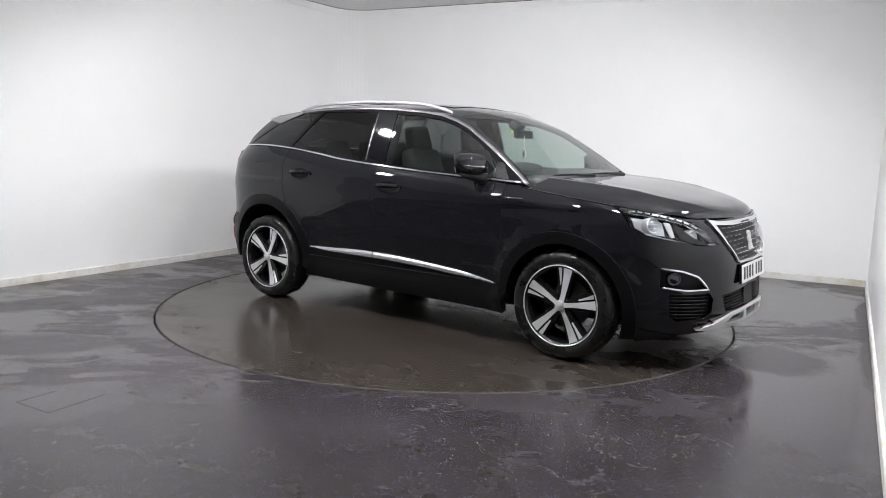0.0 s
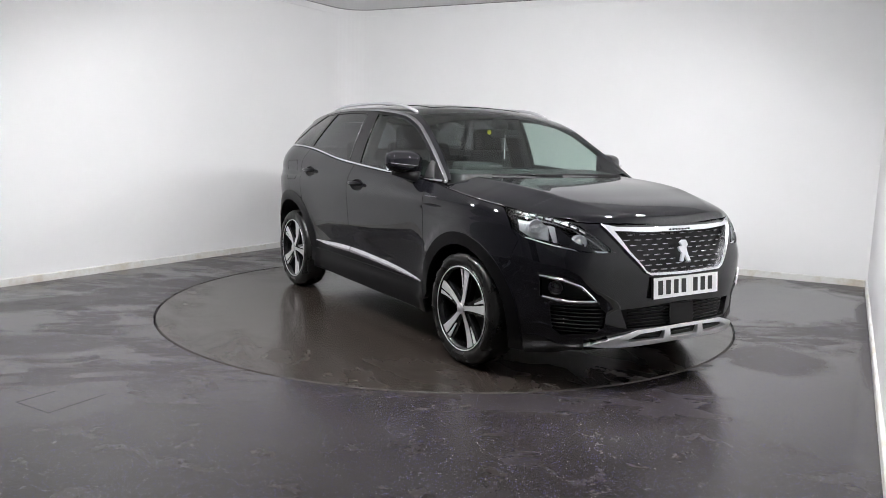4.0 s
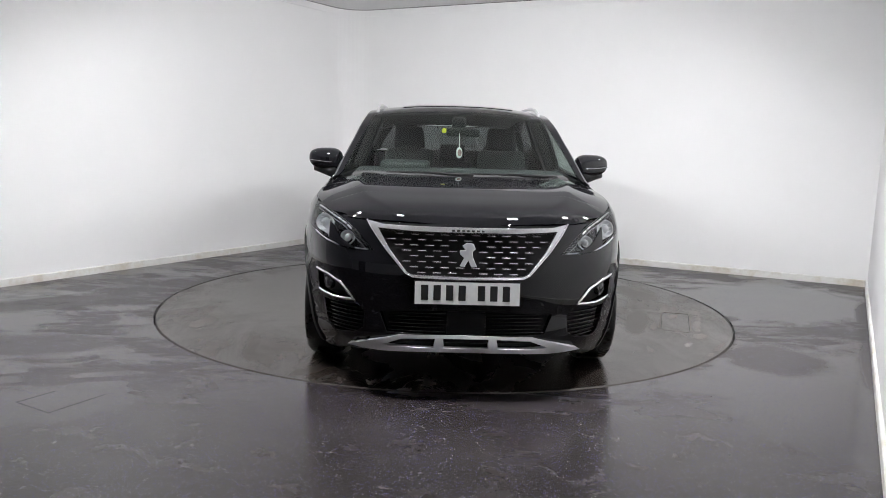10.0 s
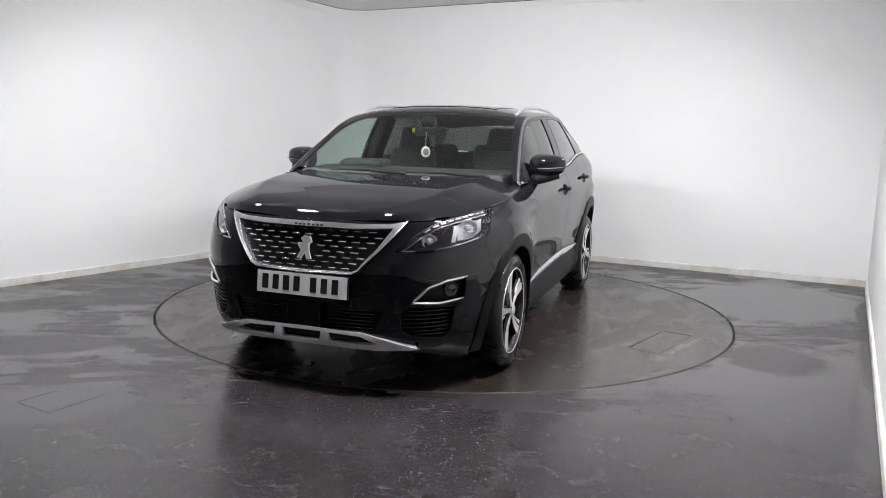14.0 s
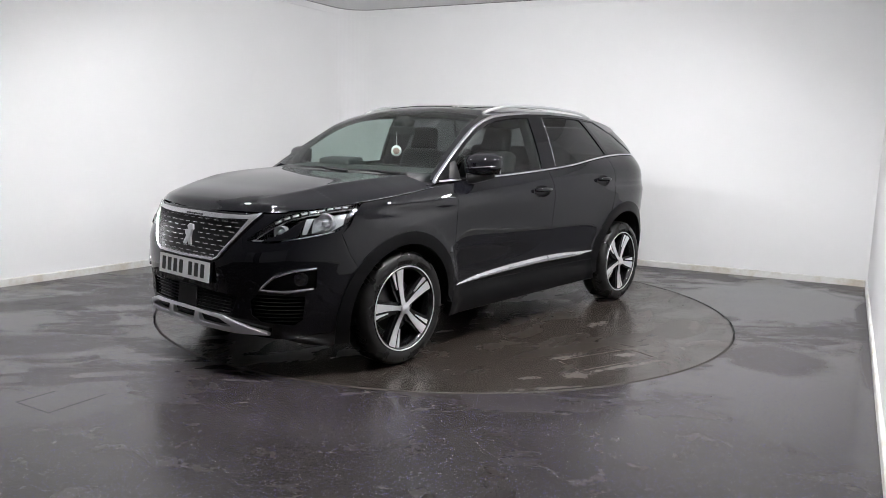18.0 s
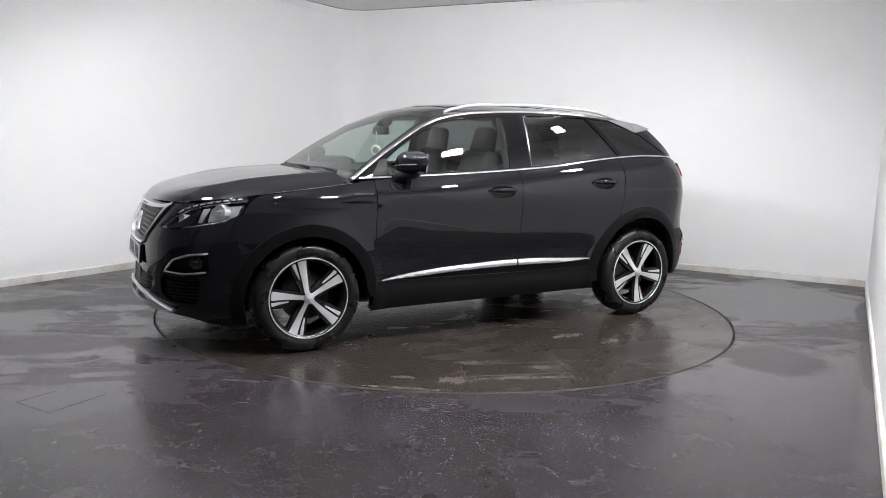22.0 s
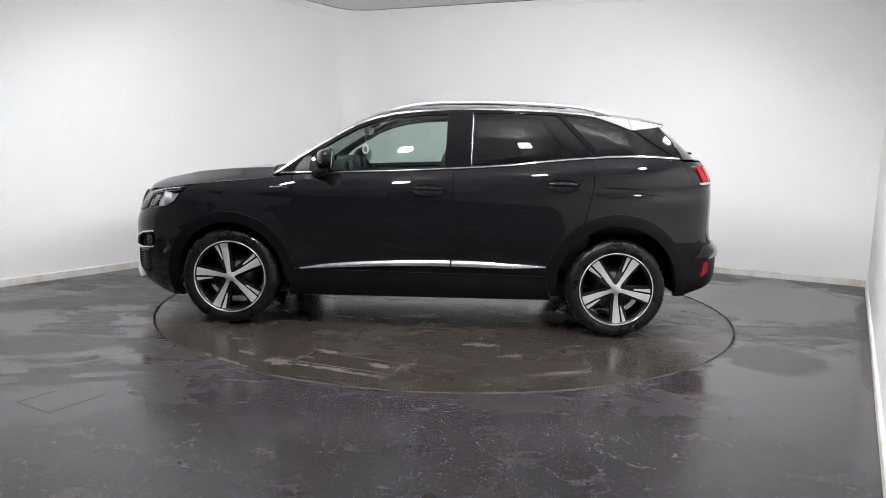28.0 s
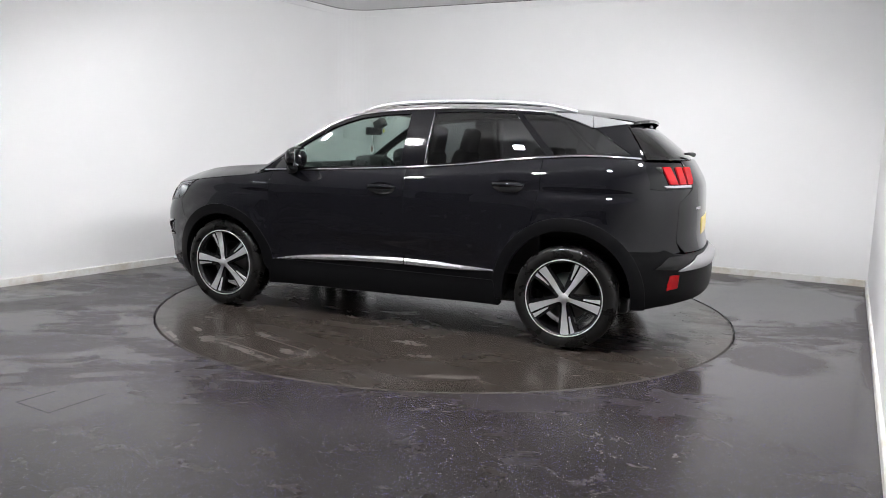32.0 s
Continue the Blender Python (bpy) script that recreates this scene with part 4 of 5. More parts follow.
def build_house():
    """Pillars, panes and roof."""
    for sd in SIDES:
        # black surround of the side windows, one sheet with openings
        lower = [(x, belt_z(x) - 0.004) for x in (1.03, 0.8, 0.5, 0.2, -0.1, -0.4, -0.7, -1.0, -1.25, -1.5, -1.775)]
        upper = [(x, cant_z(x) - 0.004) for x in (-1.61, -1.5, -1.3, -1.0, -0.6, -0.2, 0.1, 0.25, 0.4, 0.55, 0.7, 0.85, 0.98)]
        g_front = [(0.80, belt_z(0.80) + 0.012), (0.79, 1.188), (0.72, 1.243), (0.636, 1.295), (0.56, 1.340), (0.48, 1.385), (0.36, 1.430), (0.24, 1.463), (0.05, 1.488), (-0.15, 1.499), (-0.140, belt_z(-0.14) + 0.012)]
        g_rear = [(-0.326, belt_z(-0.326) + 0.012), (-0.334, 1.508), (-0.6, 1.519), (-0.905, 1.513), (-1.155, belt_z(-1.155) + 0.016), (-0.85, belt_z(-0.85) + 0.012), (-0.6, belt_z(-0.6) + 0.012)]
        g_quarter = [(-0.945, 1.512), (-1.17, 1.502), (-1.30, 1.466), (-1.45, 1.415), (-1.70, belt_z(-1.7) + 0.016), (-1.5, belt_z(-1.5) + 0.012), (-1.205, belt_z(-1.2) + 0.014)]
        sheet("window_surround", lower + upper, house, GLOSS_BLACK, car, 0.05, holes=[g_front, g_rear, g_quarter], thick=0.02, side=sd, label="gloss black pillars and window surround")
        sheet("door_window", g_front, house, CLEAR, car, 0.06, lift=-0.006, thick=0.004, side=sd, label="clear front door glass")
        sheet("door_window", g_rear, house, TINTED, car, 0.06, lift=-0.006, thick=0.004, side=sd, label="dark tinted rear door glass")
        sheet("quarter_window", g_quarter, house, TINTED, car, 0.06, lift=-0.004, thick=0.004, side=sd, label="dark tinted quarter glass")
        # bright line under and over the windows
        band("belt_trim", [(x, belt_z(x)) for x in (0.99, 0.8, 0.6, 0.4, 0.2, 0.0, -0.2, -0.4, -0.6, -0.8, -0.95, -1.1, -1.25, -1.4, -1.55, -1.68, -1.745)], house, CHROME, car, 0.015, 0.007, sd, label="bright chrome window line")
        band("roof_trim", [(x, cant_z(x) - 0.012) for x in (1.04, 0.95, 0.8, 0.65, 0.5, 0.38, 0.25, 0.1, -0.15, -0.4, -0.65, -0.9, -1.05, -1.17)], house, ROOF_TRIM, car, 0.024, 0.007, sd, label="satin silver roof line trim")
        band("pillar_trim", [(-0.318, belt_z(-0.318) + 0.012), (-0.322, 1.35), (-0.326, 1.51)], house, ROOF_TRIM, car, 0.005, 0.003, sd)
        # silver fin on the rear pillar
        sheet("pillar_fin", [(-1.14, cant_z(-1.14) - 0.014), (-1.30, cant_z(-1.30) - 0.004), (-1.40, cant_z(-1.40) - 0.004), (-1.42, 1.424), (-1.30, 1.468)], house, FIN, car, 0.03, lift=0.004, side=sd, label="satin silver rear pillar trim")
        sheet("pillar_fin", [(-1.407, cant_z(-1.407) - 0.004), (-1.55, cant_z(-1.55) - 0.004), (-1.66, cant_z(-1.66) - 0.002), (-1.55, 1.440), (-1.428, 1.422)], house, FIN, car, 0.03, lift=0.004, side=sd, label="satin silver spoiler side")
        # mirror sail
        sheet("mirror_sail", [(0.90, belt_z(0.9) + 0.010), (0.798, belt_z(0.8) + 0.012), (0.788, 1.190), (0.835, 1.178)], house, BLACK, car, 0.03, lift=0.002, side=sd)
        # roof rail
        bm = bmesh.new()
        pts = []
        for k in range(25):
            u = k / 24
            x = 0.27 - 1.56 * u
            up = 0.026 * min(1, 7 * u, 7 * (1 - u)) ** 0.6
            q = roof(x, cant_y(x) * 0.90)
            pts.append((x, sd * q.y, q.z + up))
        rod(bm, pts, [0.0115] * 25, 12)
        part("roof_rail", bm, RAIL, car, "satin silver roof rail")
    # windscreen
    ws = lambda x, g: roof(x, g * cant_y(x))
    poly = [(0.365 - 0.03 * f * f, f * 0.93) for f in [k / 6 for k in range(-6, 7)]] + [(1.045 - 0.07 * f * f, f * 0.965) for f in [k / 6 for k in range(6, -7, -1)]]
    sheet("windscreen", poly, ws, SCREEN, car, 0.08, lift=0.001, thick=0.005, label="clear raked windscreen")
    # A pillars
    for sd in SIDES:
        poly = [(0.335, 0.925), (0.98, 0.962), (1.03, 0.985), (1.03, 1.0), (0.3, 1.0)]
        sheet("a_pillar", poly, ws, PAINT, car, 0.05, lift=0.001, side=sd)
    # roof panel
    poly = [(0.360 - 0.03 * f * f, f) for f in [k / 6 for k in range(-6, 7)]] + [(-1.50, 1.0), (-1.56, 0.5), (-1.56, -0.5), (-1.50, -1.0)]
    sheet("roof_panel", poly, ws, PAINT, car, 0.08)
    sheet("glass_roof", [(0.16, -0.62), (0.16, 0.62), (-1.0, 0.62), (-1.0, -0.62)], ws, GLOSS_BLACK, car, 0.08, lift=0.004)
    # spoiler
    sp = sheet("spoiler", [(-1.505, 1.0), (-1.67, 0.93), (-1.725, 0.5), (-1.735, 0.0), (-1.725, -0.5), (-1.67, -0.93), (-1.505, -1.0), (-1.565, -0.5), (-1.565, 0.5)], lambda x, g: ws(x, g) + Vector((0, 0, 0.004)), PAINT, car, 0.04, thick=0.020, label="black roof spoiler")
    # rear window: ruled from the roof's end to the tailgate
    def rw(g, v):
        xe = -1.612 - 0.163 * v
        e = house(xe, (cant_z(-1.612) - 0.006) * (1 - v) + (belt_z(-1.775)) * v)
        c = Vector((-1.69, 0, 1.468)).lerp(Vector((-1.985, 0, 1.234)), v)
        k = abs(g) ** 2.6
        return Vector((c.x + (e.x - c.x) * k - 0.012 * 4 * v * (1 - v), g * e.y, c.z + (e.z - c.z) * k))
    sheet("rear_window", [(-0.995, 0.0), (0.995, 0.0), (0.995, 1), (-0.995, 1)], rw, TINTED, car, 0.1, label="dark tinted rear window")
    # wiper
    bm = bmesh.new()
    rod(bm, [rw(0.0, 0.95) + Vector((-0.03, 0, 0.02)), rw(0.2, 0.90) + Vector((-0.025, 0, 0.015)), rw(0.36, 0.89) + Vector((-0.02, 0, 0.012))], [0.016, 0.010, 0.006], 8)
    part("rear_wiper", bm, BLACK, car)
    # cowl under the windscreen
    sheet("cowl", [(1.02 - 0.07 * f * f, f * 0.96) for f in [k / 6 for k in range(-6, 7)]] + [(1.17 - 0.085 * f * f, f * 0.97) for f in [k / 6 for k in range(6, -7, -1)]], lambda x, g: Vector((x, g * hood_y(1.05), 1.078 - 0.035 * g * g)), BLACK, car, 0.08, thick=0.03)
    for sd, a in ((1, 0.62), (-1, 0.08)):
        bm = bmesh.new()
        rod(bm, [(1.07, a, 1.098), (1.045, a - 0.28, 1.108), (1.04, a - 0.56, 1.105)], [0.012, 0.008, 0.006], 8)
        part("wiper", bm, BLACK, car)


def build_nose():
    """Grille, lamps, plate and bumper details."""
    g = empty("grille", car)
    sheet("grille_mesh", GRILLE_IN, body, BLACK, g, 0.04, lift=-0.030, thick=0.0, label="black grille mesh")
    # frame as a ring between two outlines
    sheet("grille_frame", GRILLE_OUT, body, BLADE, g, 0.03, lift=0.010, thick=0.045, holes=[GRILLE_IN], label="satin chrome grille surround")
    band("grille_rim", GRILLE_OUT[6:] + GRILLE_OUT[:1], body, CHROME, g, 0.010, 0.016, label="bright chrome grille edge")
    for r in range(8):
        z = 0.658 + 0.0262 * r
        for k in range(-6, 7):
            y = (k + (0.5 if r % 2 else 0.0)) * 0.077
            if inside(GRILLE_IN, *N(y + 0.026, z)) and inside(GRILLE_IN, *N(y - 0.026, z)) and inside(GRILLE_IN, *N(y, z + 0.008)):
                if abs(y) < 0.052 and 0.69 < z < 0.815:
                    continue
                band("grille_bar", [N(y - 0.021, z), N(y + 0.021, z)], lambda s, zz: body(s, zz) + Vector((-0.014, 0, 0)), GRILLE_BAR, g, 0.0062, 0.005)
    # badge: a plain upright shape in silver
    bm = bmesh.new()
    out = [(-0.012, 0.060), (0.030, 0.058), (0.044, 0.030), (0.026, 0.018), (0.030, -0.012), (0.052, -0.058), (0.020, -0.060), (0.002, -0.026), (-0.020, -0.060), (-0.048, -0.056), (-0.024, -0.014), (-0.046, 0.004), (-0.050, 0.022), (-0.016, 0.026), (-0.034, 0.046)]
    prism(bm, [(x * 0.85, z * 1.0) for x, z in out], 0.012, Matrix.Translation((2.192, 0, 0.752)) @ Matrix.Rotation(radians(90), 4, "Z") @ Matrix.Rotation(radians(-14), 4, "X"))
    bmesh.ops.bevel(bm, geom=bm.edges[:], offset=0.002, segments=1, affect="EDGES")
    part("badge", bm, SATIN, g, "bright silver badge", smooth=False)
    for k in range(7):
        y = 0.075 - k * 0.025
        band("badge_bar", [N(y + 0.007, 0.867), N(y - 0.007, 0.867)], lambda s, zz: body(s, zz) + Vector((0.012, 0, 0)), PLATE_BLACK, g, 0.009, 0.002)
    # plate
    plate = empty("number_plate", car)
    block("plate", (0.004, 0.522, 0.112), pose(2.224, 0, 0.563, 0, -5, 0), PLATE_WHITE, plate, 0.0, smooth=False)
    block("plate_holder", (0.014, 0.530, 0.118), pose(2.214, 0, 0.562, 0, -5, 0), BLACK, plate, 0.003)
    for k, y in enumerate((-0.212, -0.150, -0.088, -0.026, 0.070, 0.132, 0.194)):
        block("plate_mark", (0.003, 0.036, 0.076), pose(2.2262, y, 0.565, 0, -5, 0), PLATE_BLACK, plate, 0.0, smooth=False)
    for sd in SIDES:
        build_headlamp(sd)
        # fog lamp nook
        f = empty("fog_lamp", car)
        sheet("nook", FOG, body, BLACK, f, 0.03, lift=-0.035, thick=0.0, side=sd)
        band("fog_trim", [(1.668, 0.624), (1.74, 0.610), (1.80, 0.578), (1.850, 0.501), (1.76, 0.496), (1.675, 0.512)], body, CHROME, f, 0.016, 0.010, sd, label="bright chrome fog lamp trim")
        q, n = body(1.715, 0.560), normal_of(body, 1.715, 0.560)
        bm = bmesh.new()
        m = Matrix.Translation((q - n * 0.020)) @ n.to_track_quat("Y", "Z").to_matrix().to_4x4()
        lathe(bm, [(0.0, 0.012), (0.02, 0.010), (0.032, 0.004), (0.036, 0.008), (0.040, 0.004), (0.042, -0.02)], 24, m)
        for v in bm.verts:
            v.co.y *= sd
        part("fog_lens", bm, HOUSING, f, "round fog lamp")
        # side mouth with slats
        sheet("side_mouth", SIDE_MOUTH, body, BLACK, car, 0.04, lift=-0.030, thick=0.0, side=sd)
        for k in range(7):
            z = 0.330 + 0.021 * k
            ss = [s for s in [1.70 + 0.01 * i for i in range(20)] if inside(SIDE_MOUTH, s, z)]
            if len(ss) > 2:
                band("mouth_slat", [(ss[0], z), (ss[-1], z)], lambda s, zz: body(s, zz) - normal_of(body, s, zz) * 0.012, GLOSS_BLACK, car, 0.008, 0.008, sd, 0.06)
    sheet("lower_mouth", LOW_MOUTH, body, BLACK, car, 0.05, lift=-0.030, thick=0.0)
    for k in range(6):
        z = 0.362 + 0.018 * k
        for a, b in ((0.39, 0.10), (-0.10, -0.39)):
            band("mouth_slat", [N(a, z), N(b, z)], lambda s, zz: body(s, zz) + Vector((-0.012, 0, 0)), GLOSS_BLACK, car, 0.007, 0.008, 1, 0.08)
    sheet("radar_panel", [N(0.095, 0.46), N(0.095, 0.352), N(-0.095, 0.352), N(-0.095, 0.46)], body, BLACK, car, 0.05, lift=-0.004)
    # silver skid plate with three openings
    ups = [N(y, z) for y, z in ((0.600, 0.258), (0.47, 0.302), (0.335, 0.338), (0.0, 0.345), (-0.335, 0.338), (-0.47, 0.302), (-0.600, 0.258))]
    lows = [N(y, z) for y, z in ((-0.42, 0.256), (-0.2, 0.263), (0.0, 0.265), (0.2, 0.263), (0.42, 0.256))]
    holes = [[N(0.116, 0.331), N(-0.116, 0.331), N(-0.112, 0.282), N(0.112, 0.282)]]
    h = [N(0.152, 0.330), N(0.325, 0.323), N(0.415, 0.290), N(0.385, 0.281), N(0.160, 0.281)]
    holes += [h, flip(h)]
    sk = sheet("skid_plate", ups + lows, lambda s, z: body(s, z) + Vector((0.35 * max(0.0, 0.345 - z), 0, 0)), SKID, car, 0.025, lift=0.010, thick=0.03, holes=holes, label="silver skid plate with three openings")
    for q in holes:
        sheet("opening", q, body, BLACK, sk, 0.05, lift=-0.006, thick=0.0)
        band("opening_rim", q, lambda s, z: body(s, z) + Vector((0.35 * max(0.0, 0.345 - z), 0, 0)), SATIN, sk, 0.006, 0.011, closed=True)


def build_headlamp(sd):
    h = empty("headlamp", car)
    tagged(h, "slanted headlamp with clear lens")
    sheet("housing", HEADLAMP, body, HOUSING, h, 0.03, lift=-0.045, thick=-0.045, side=sd)
    sheet("lens", HEADLAMP, body, LENS, h, 0.03, lift=0.002, thick=0.004, side=sd)
    sub = lambda d: (lambda s, z: body(s, z) - normal_of(body, s, z) * d)
    drl = [(1.59, 0.945), (1.66, 0.935), (1.74, 0.910), (1.80, 0.882), (1.845, 0.842), (1.905, 0.768)]
    band("light_bar", drl, sub(0.014), HOUSING, h, 0.020, 0.005, sd, 0.02, label="daytime light bar")
    for d in (-0.011, 0.011):
        band("light_edge", [(s + d * 0.5, z + d) for s, z in drl], sub(0.012), CHROME, h, 0.004, 0.005, sd, 0.02)
    sheet("bezel", [(1.60, 0.925), (1.70, 0.908), (1.712, 0.895), (1.705, 0.815), (1.64, 0.822), (1.60, 0.855)], body, OPTIC, h, 0.03, lift=-0.038, side=sd, label="grey reflector bowl")
    sheet("dark_panel", [(1.755, 0.858), (1.80, 0.838), (1.86, 0.770), (1.80, 0.772), (1.752, 0.790)], body, GLOSS_BLACK, h, 0.03, lift=-0.036, side=sd)
    for k in range(9):
        s = 1.61 + 0.026 * k
        z = curve(*drl)(s)
        band("light_cell", [(s, z + 0.001), (s + 0.017, curve(*drl)(s + 0.017) + 0.001)], sub(0.004), SATIN, h, 0.008, 0.003, sd, 0.02)
    for s, z, r in ((1.665, 0.872, 0.042), (1.812, 0.815, 0.034)):
        q, n = body(s, z), normal_of(body, s, z)
        way = (n * 0.4 + Vector((1, 0.1, 0.0)) * 0.6).normalized()
        m = Matrix.Translation(q - n * 0.035) @ way.to_track_quat("Y", "Z").to_matrix().to_4x4()
        bm = bmesh.new()
        lathe(bm, [(r * 0.62, -0.004), (r * 0.72, 0.002), (r * 0.85, 0.006), (r * 1.0, 0.016), (r * 1.1, 0.018), (r * 1.14, 0.010), (r * 1.14, -0.03)], 28, m)
        lens = bmesh.new()
        lathe(lens, [(0.0, 0.020), (r * 0.3, 0.018), (r * 0.5, 0.011), (r * 0.62, 0.0), (r * 0.62, -0.02)], 24, m)
        for b in (bm, lens):
            for v in b.verts:
                v.co.y *= sd
        bowl = part("projector", bm, OPTIC, h, "round projector lamp bowl")
        part("projector_lens", lens, OPTIC, h, "clear projector lens")
    sheet("reflector", [(1.714, 0.890), (1.735, 0.884), (1.736, 0.806), (1.724, 0.806)], body, SATIN, h, 0.03, lift=-0.016, side=sd, label="bright reflector fin")
    for k in range(3):
        band("optic_rib", [(1.635, 0.852 + 0.020 * k), (1.695, 0.850 + 0.020 * k)], sub(0.012), OPTIC, h, 0.004, 0.004, sd, 0.02)
    sheet("lamp_bridge", [(1.739, 0.878), (1.748, 0.792), (1.80, 0.766), (1.862, 0.757), (1.80, 0.800), (1.765, 0.845)], body, PAINT, h, 0.03, lift=0.006, side=sd)
    band("lower_edge", [(1.63, 0.816), (1.72, 0.787), (1.80, 0.766), (1.90, 0.760)], sub(0.008), OPTIC, h, 0.005, 0.004, sd, 0.03)


def build_tail_lamps():
    for sd in SIDES:
        h = empty("tail_lamp", car)
        tagged(h, "dark tail lamp with red claw strips")
        poly = [(-1.738, 1.215), (-1.738, 1.055), (-1.80, 1.048), T(0.512, 1.06), T(0.500, 1.10), T(0.482, 1.215)]
        sheet("housing", poly, body, GLOSS_BLACK, h, 0.04, lift=-0.004, side=sd)
        for a, b, c, d in ((-1.826, -1.874, -1.886, -1.839), (-1.914, -1.957, -1.943, -1.899), (-1.984, -2.060, -2.004, -1.960)):
            q = [(a, 1.186), (b, 1.186), (c, 1.084), (d, 1.084)]
            sheet("red_strip", q, body, RED_LENS, h, 0.03, lift=0.006, side=sd, label="red light strip")
        sheet("white_strip", [(-1.81, 1.074), (-1.99, 1.076), (-1.985, 1.065), (-1.82, 1.064)], body, SATIN, h, 0.03, lift=0.004, side=sd)


def wheel(name, x, sd, turn):
    """An alloy wheel with five broad spokes; it stands outward along +y times sd."""
    w = empty(name, car)
    w.matrix_basis = pose(x, 0, HUB_Z)
    Y0 = 0.905
    bm = bmesh.new()
    lathe(bm, [(0.246, -0.205), (0.27, -0.215), (0.31, -0.215), (0.330, -0.195), (0.3375, -0.165), (0.3385, -0.11), (0.3375, -0.05), (0.331, -0.022), (0.312, -0.004), (0.285, 0.0), (0.262, -0.006), (0.249, -0.016), (0.246, -0.03)], 96)
    # sidewall ribs
    def put(bm, nm, mat, label="", smooth=True):
        for v in bm.verts:
            v.co = Vector((v.co.x, sd * (v.co.y + Y0), v.co.z))
        if sd < 0:
            bmesh.ops.reverse_faces(bm, faces=bm.faces)
        return part(nm, bm, mat, w, label, smooth)
    put(bm, "tyre", TYRE, "black road tyre")
    bm = bmesh.new()
    for k in range(72):
        a = 2 * math.pi * k / 72
        for d0, d1, tw in ((-0.03, -0.075, 0.05), (-0.135, -0.185, -0.05)):
            c = [Vector((0.3392 * math.cos(a + o), d, 0.3392 * math.sin(a + o))) for o, d in ((0, d0), (0.012, d0), (0.012 + tw, d1), (tw, d1))]
            bm.faces.new([bm.verts.new(q) for q in c])
    tagged(put(bm, "tread", SEAM_DARK, "", False), kind="stuff")
    bm = bmesh.new()
    lathe(bm, [(0.252, -0.020), (0.254, -0.010), (0.250, -0.004), (0.240, -0.008), (0.228, -0.022), (0.222, -0.05), (0.215, -0.19)], 96)
    put(bm, "rim", RIM_BLACK, "black alloy rim")
    bm = bmesh.new()
    lathe(bm, [(0.2530, -0.012), (0.2520, -0.005), (0.2500, -0.0032), (0.2450, -0.0050), (0.2435, -0.011)], 96)
    put(bm, "rim_edge", ALLOY, "machined silver rim edge")
    bm = bmesh.new()
    lathe(bm, [(0.0, -0.10), (0.155, -0.10), (0.155, -0.115), (0.0, -0.115)], 48)
    put(bm, "brake_disc", BRIGHT_STEEL, "grey steel brake disc")
    bm = bmesh.new()
    lathe(bm, [(0.0, -0.004), (0.020, -0.004), (0.028, -0.007), (0.030, -0.020), (0.050, -0.040), (0.056, -0.060), (0.0, -0.065)], 40)
    put(bm, "hub", RIM_BLACK)
    bm = bmesh.new()
    lathe(bm, [(0.0, 0.001), (0.014, 0.001), (0.016, -0.001), (0.024, -0.001), (0.031, -0.004), (0.033, -0.010)], 32)
    put(bm, "hub_cap", SATIN, "silver hub cap")
    for k in range(5):
        a = radians(turn + 72 * k)
        rot = Matrix.Rotation(-a, 4, "Y")
        turned = lambda q: [(r, -sd * z) for r, z in q][::1 if sd < 0 else -1]
        bm = bmesh.new()
        spoke(bm, turned([(0.018, -0.016), (0.05, -0.0125), (0.10, -0.0175), (0.15, -0.0225), (0.20, -0.0275), (0.246, -0.033), (0.246, 0.024), (0.20, 0.0195), (0.15, 0.0155), (0.10, 0.0125), (0.05, 0.0115), (0.018, 0.016)]), rot, -0.010, 0.005)
        put(bm, "spoke", ALLOY, "machined silver spoke", False)
        bm = bmesh.new()
        spoke(bm, turned([(0.122, 0.0245), (0.18, 0.031), (0.246, 0.0385), (0.246, 0.066), (0.18, 0.045), (0.122, 0.0315)]), rot, -0.012, 0.005)
        put(bm, "spoke_accent", ALLOY, "thin machined silver strip", False)
        bm = bmesh.new()
        spoke(bm, turned([(0.03, -0.030), (0.10, -0.036), (0.245, -0.050), (0.245, 0.084), (0.12, 0.052), (0.03, 0.030)]), rot, -0.026, 0.035)
        put(bm, "spoke_back", RIM_BLACK, "gloss black spoke back", False)
        bm = bmesh.new()
        bmesh.ops.create_cone(bm, cap_ends=True, segments=10, radius1=0.009, radius2=0.008, depth=0.02, matrix=Matrix.Rotation(-radians(turn + 36 + 72 * k), 4, "Y") @ Matrix.Translation((0.045, -0.038, 0)) @ Matrix.Rotation(radians(90), 4, "X"))
        put(bm, "wheel_bolt", RIM_BLACK)
    return w


def spoke(bm, outline, rot, top, depth=0.03):
    """A spoke lying along x, its face at y = top and dished towards the hub."""
    dish = lambda r: -0.013 * math.sin(math.pi * min(1, r / 0.252))
    a = [bm.verts.new(rot @ Vector((r, top + dish(r), z))) for r, z in outline]
    b = [bm.verts.new(rot @ Vector((r, top + dish(r) - depth, z * 1.05))) for r, z in outline]
    n = len(a)
    for i in range(n // 2 - 1):
        bm.faces.new((a[i], a[i + 1], a[n - 2 - i], a[n - 1 - i]))
    bm.faces.new(list(reversed(b)))
    for i in range(n):
        j = (i + 1) % n
        bm.faces.new((a[j], a[i], b[i], b[j]))
    bmesh.ops.triangulate(bm, faces=[f for f in bm.faces if len(f.verts) > 4])
    bmesh.ops.recalc_face_normals(bm, faces=bm.faces)


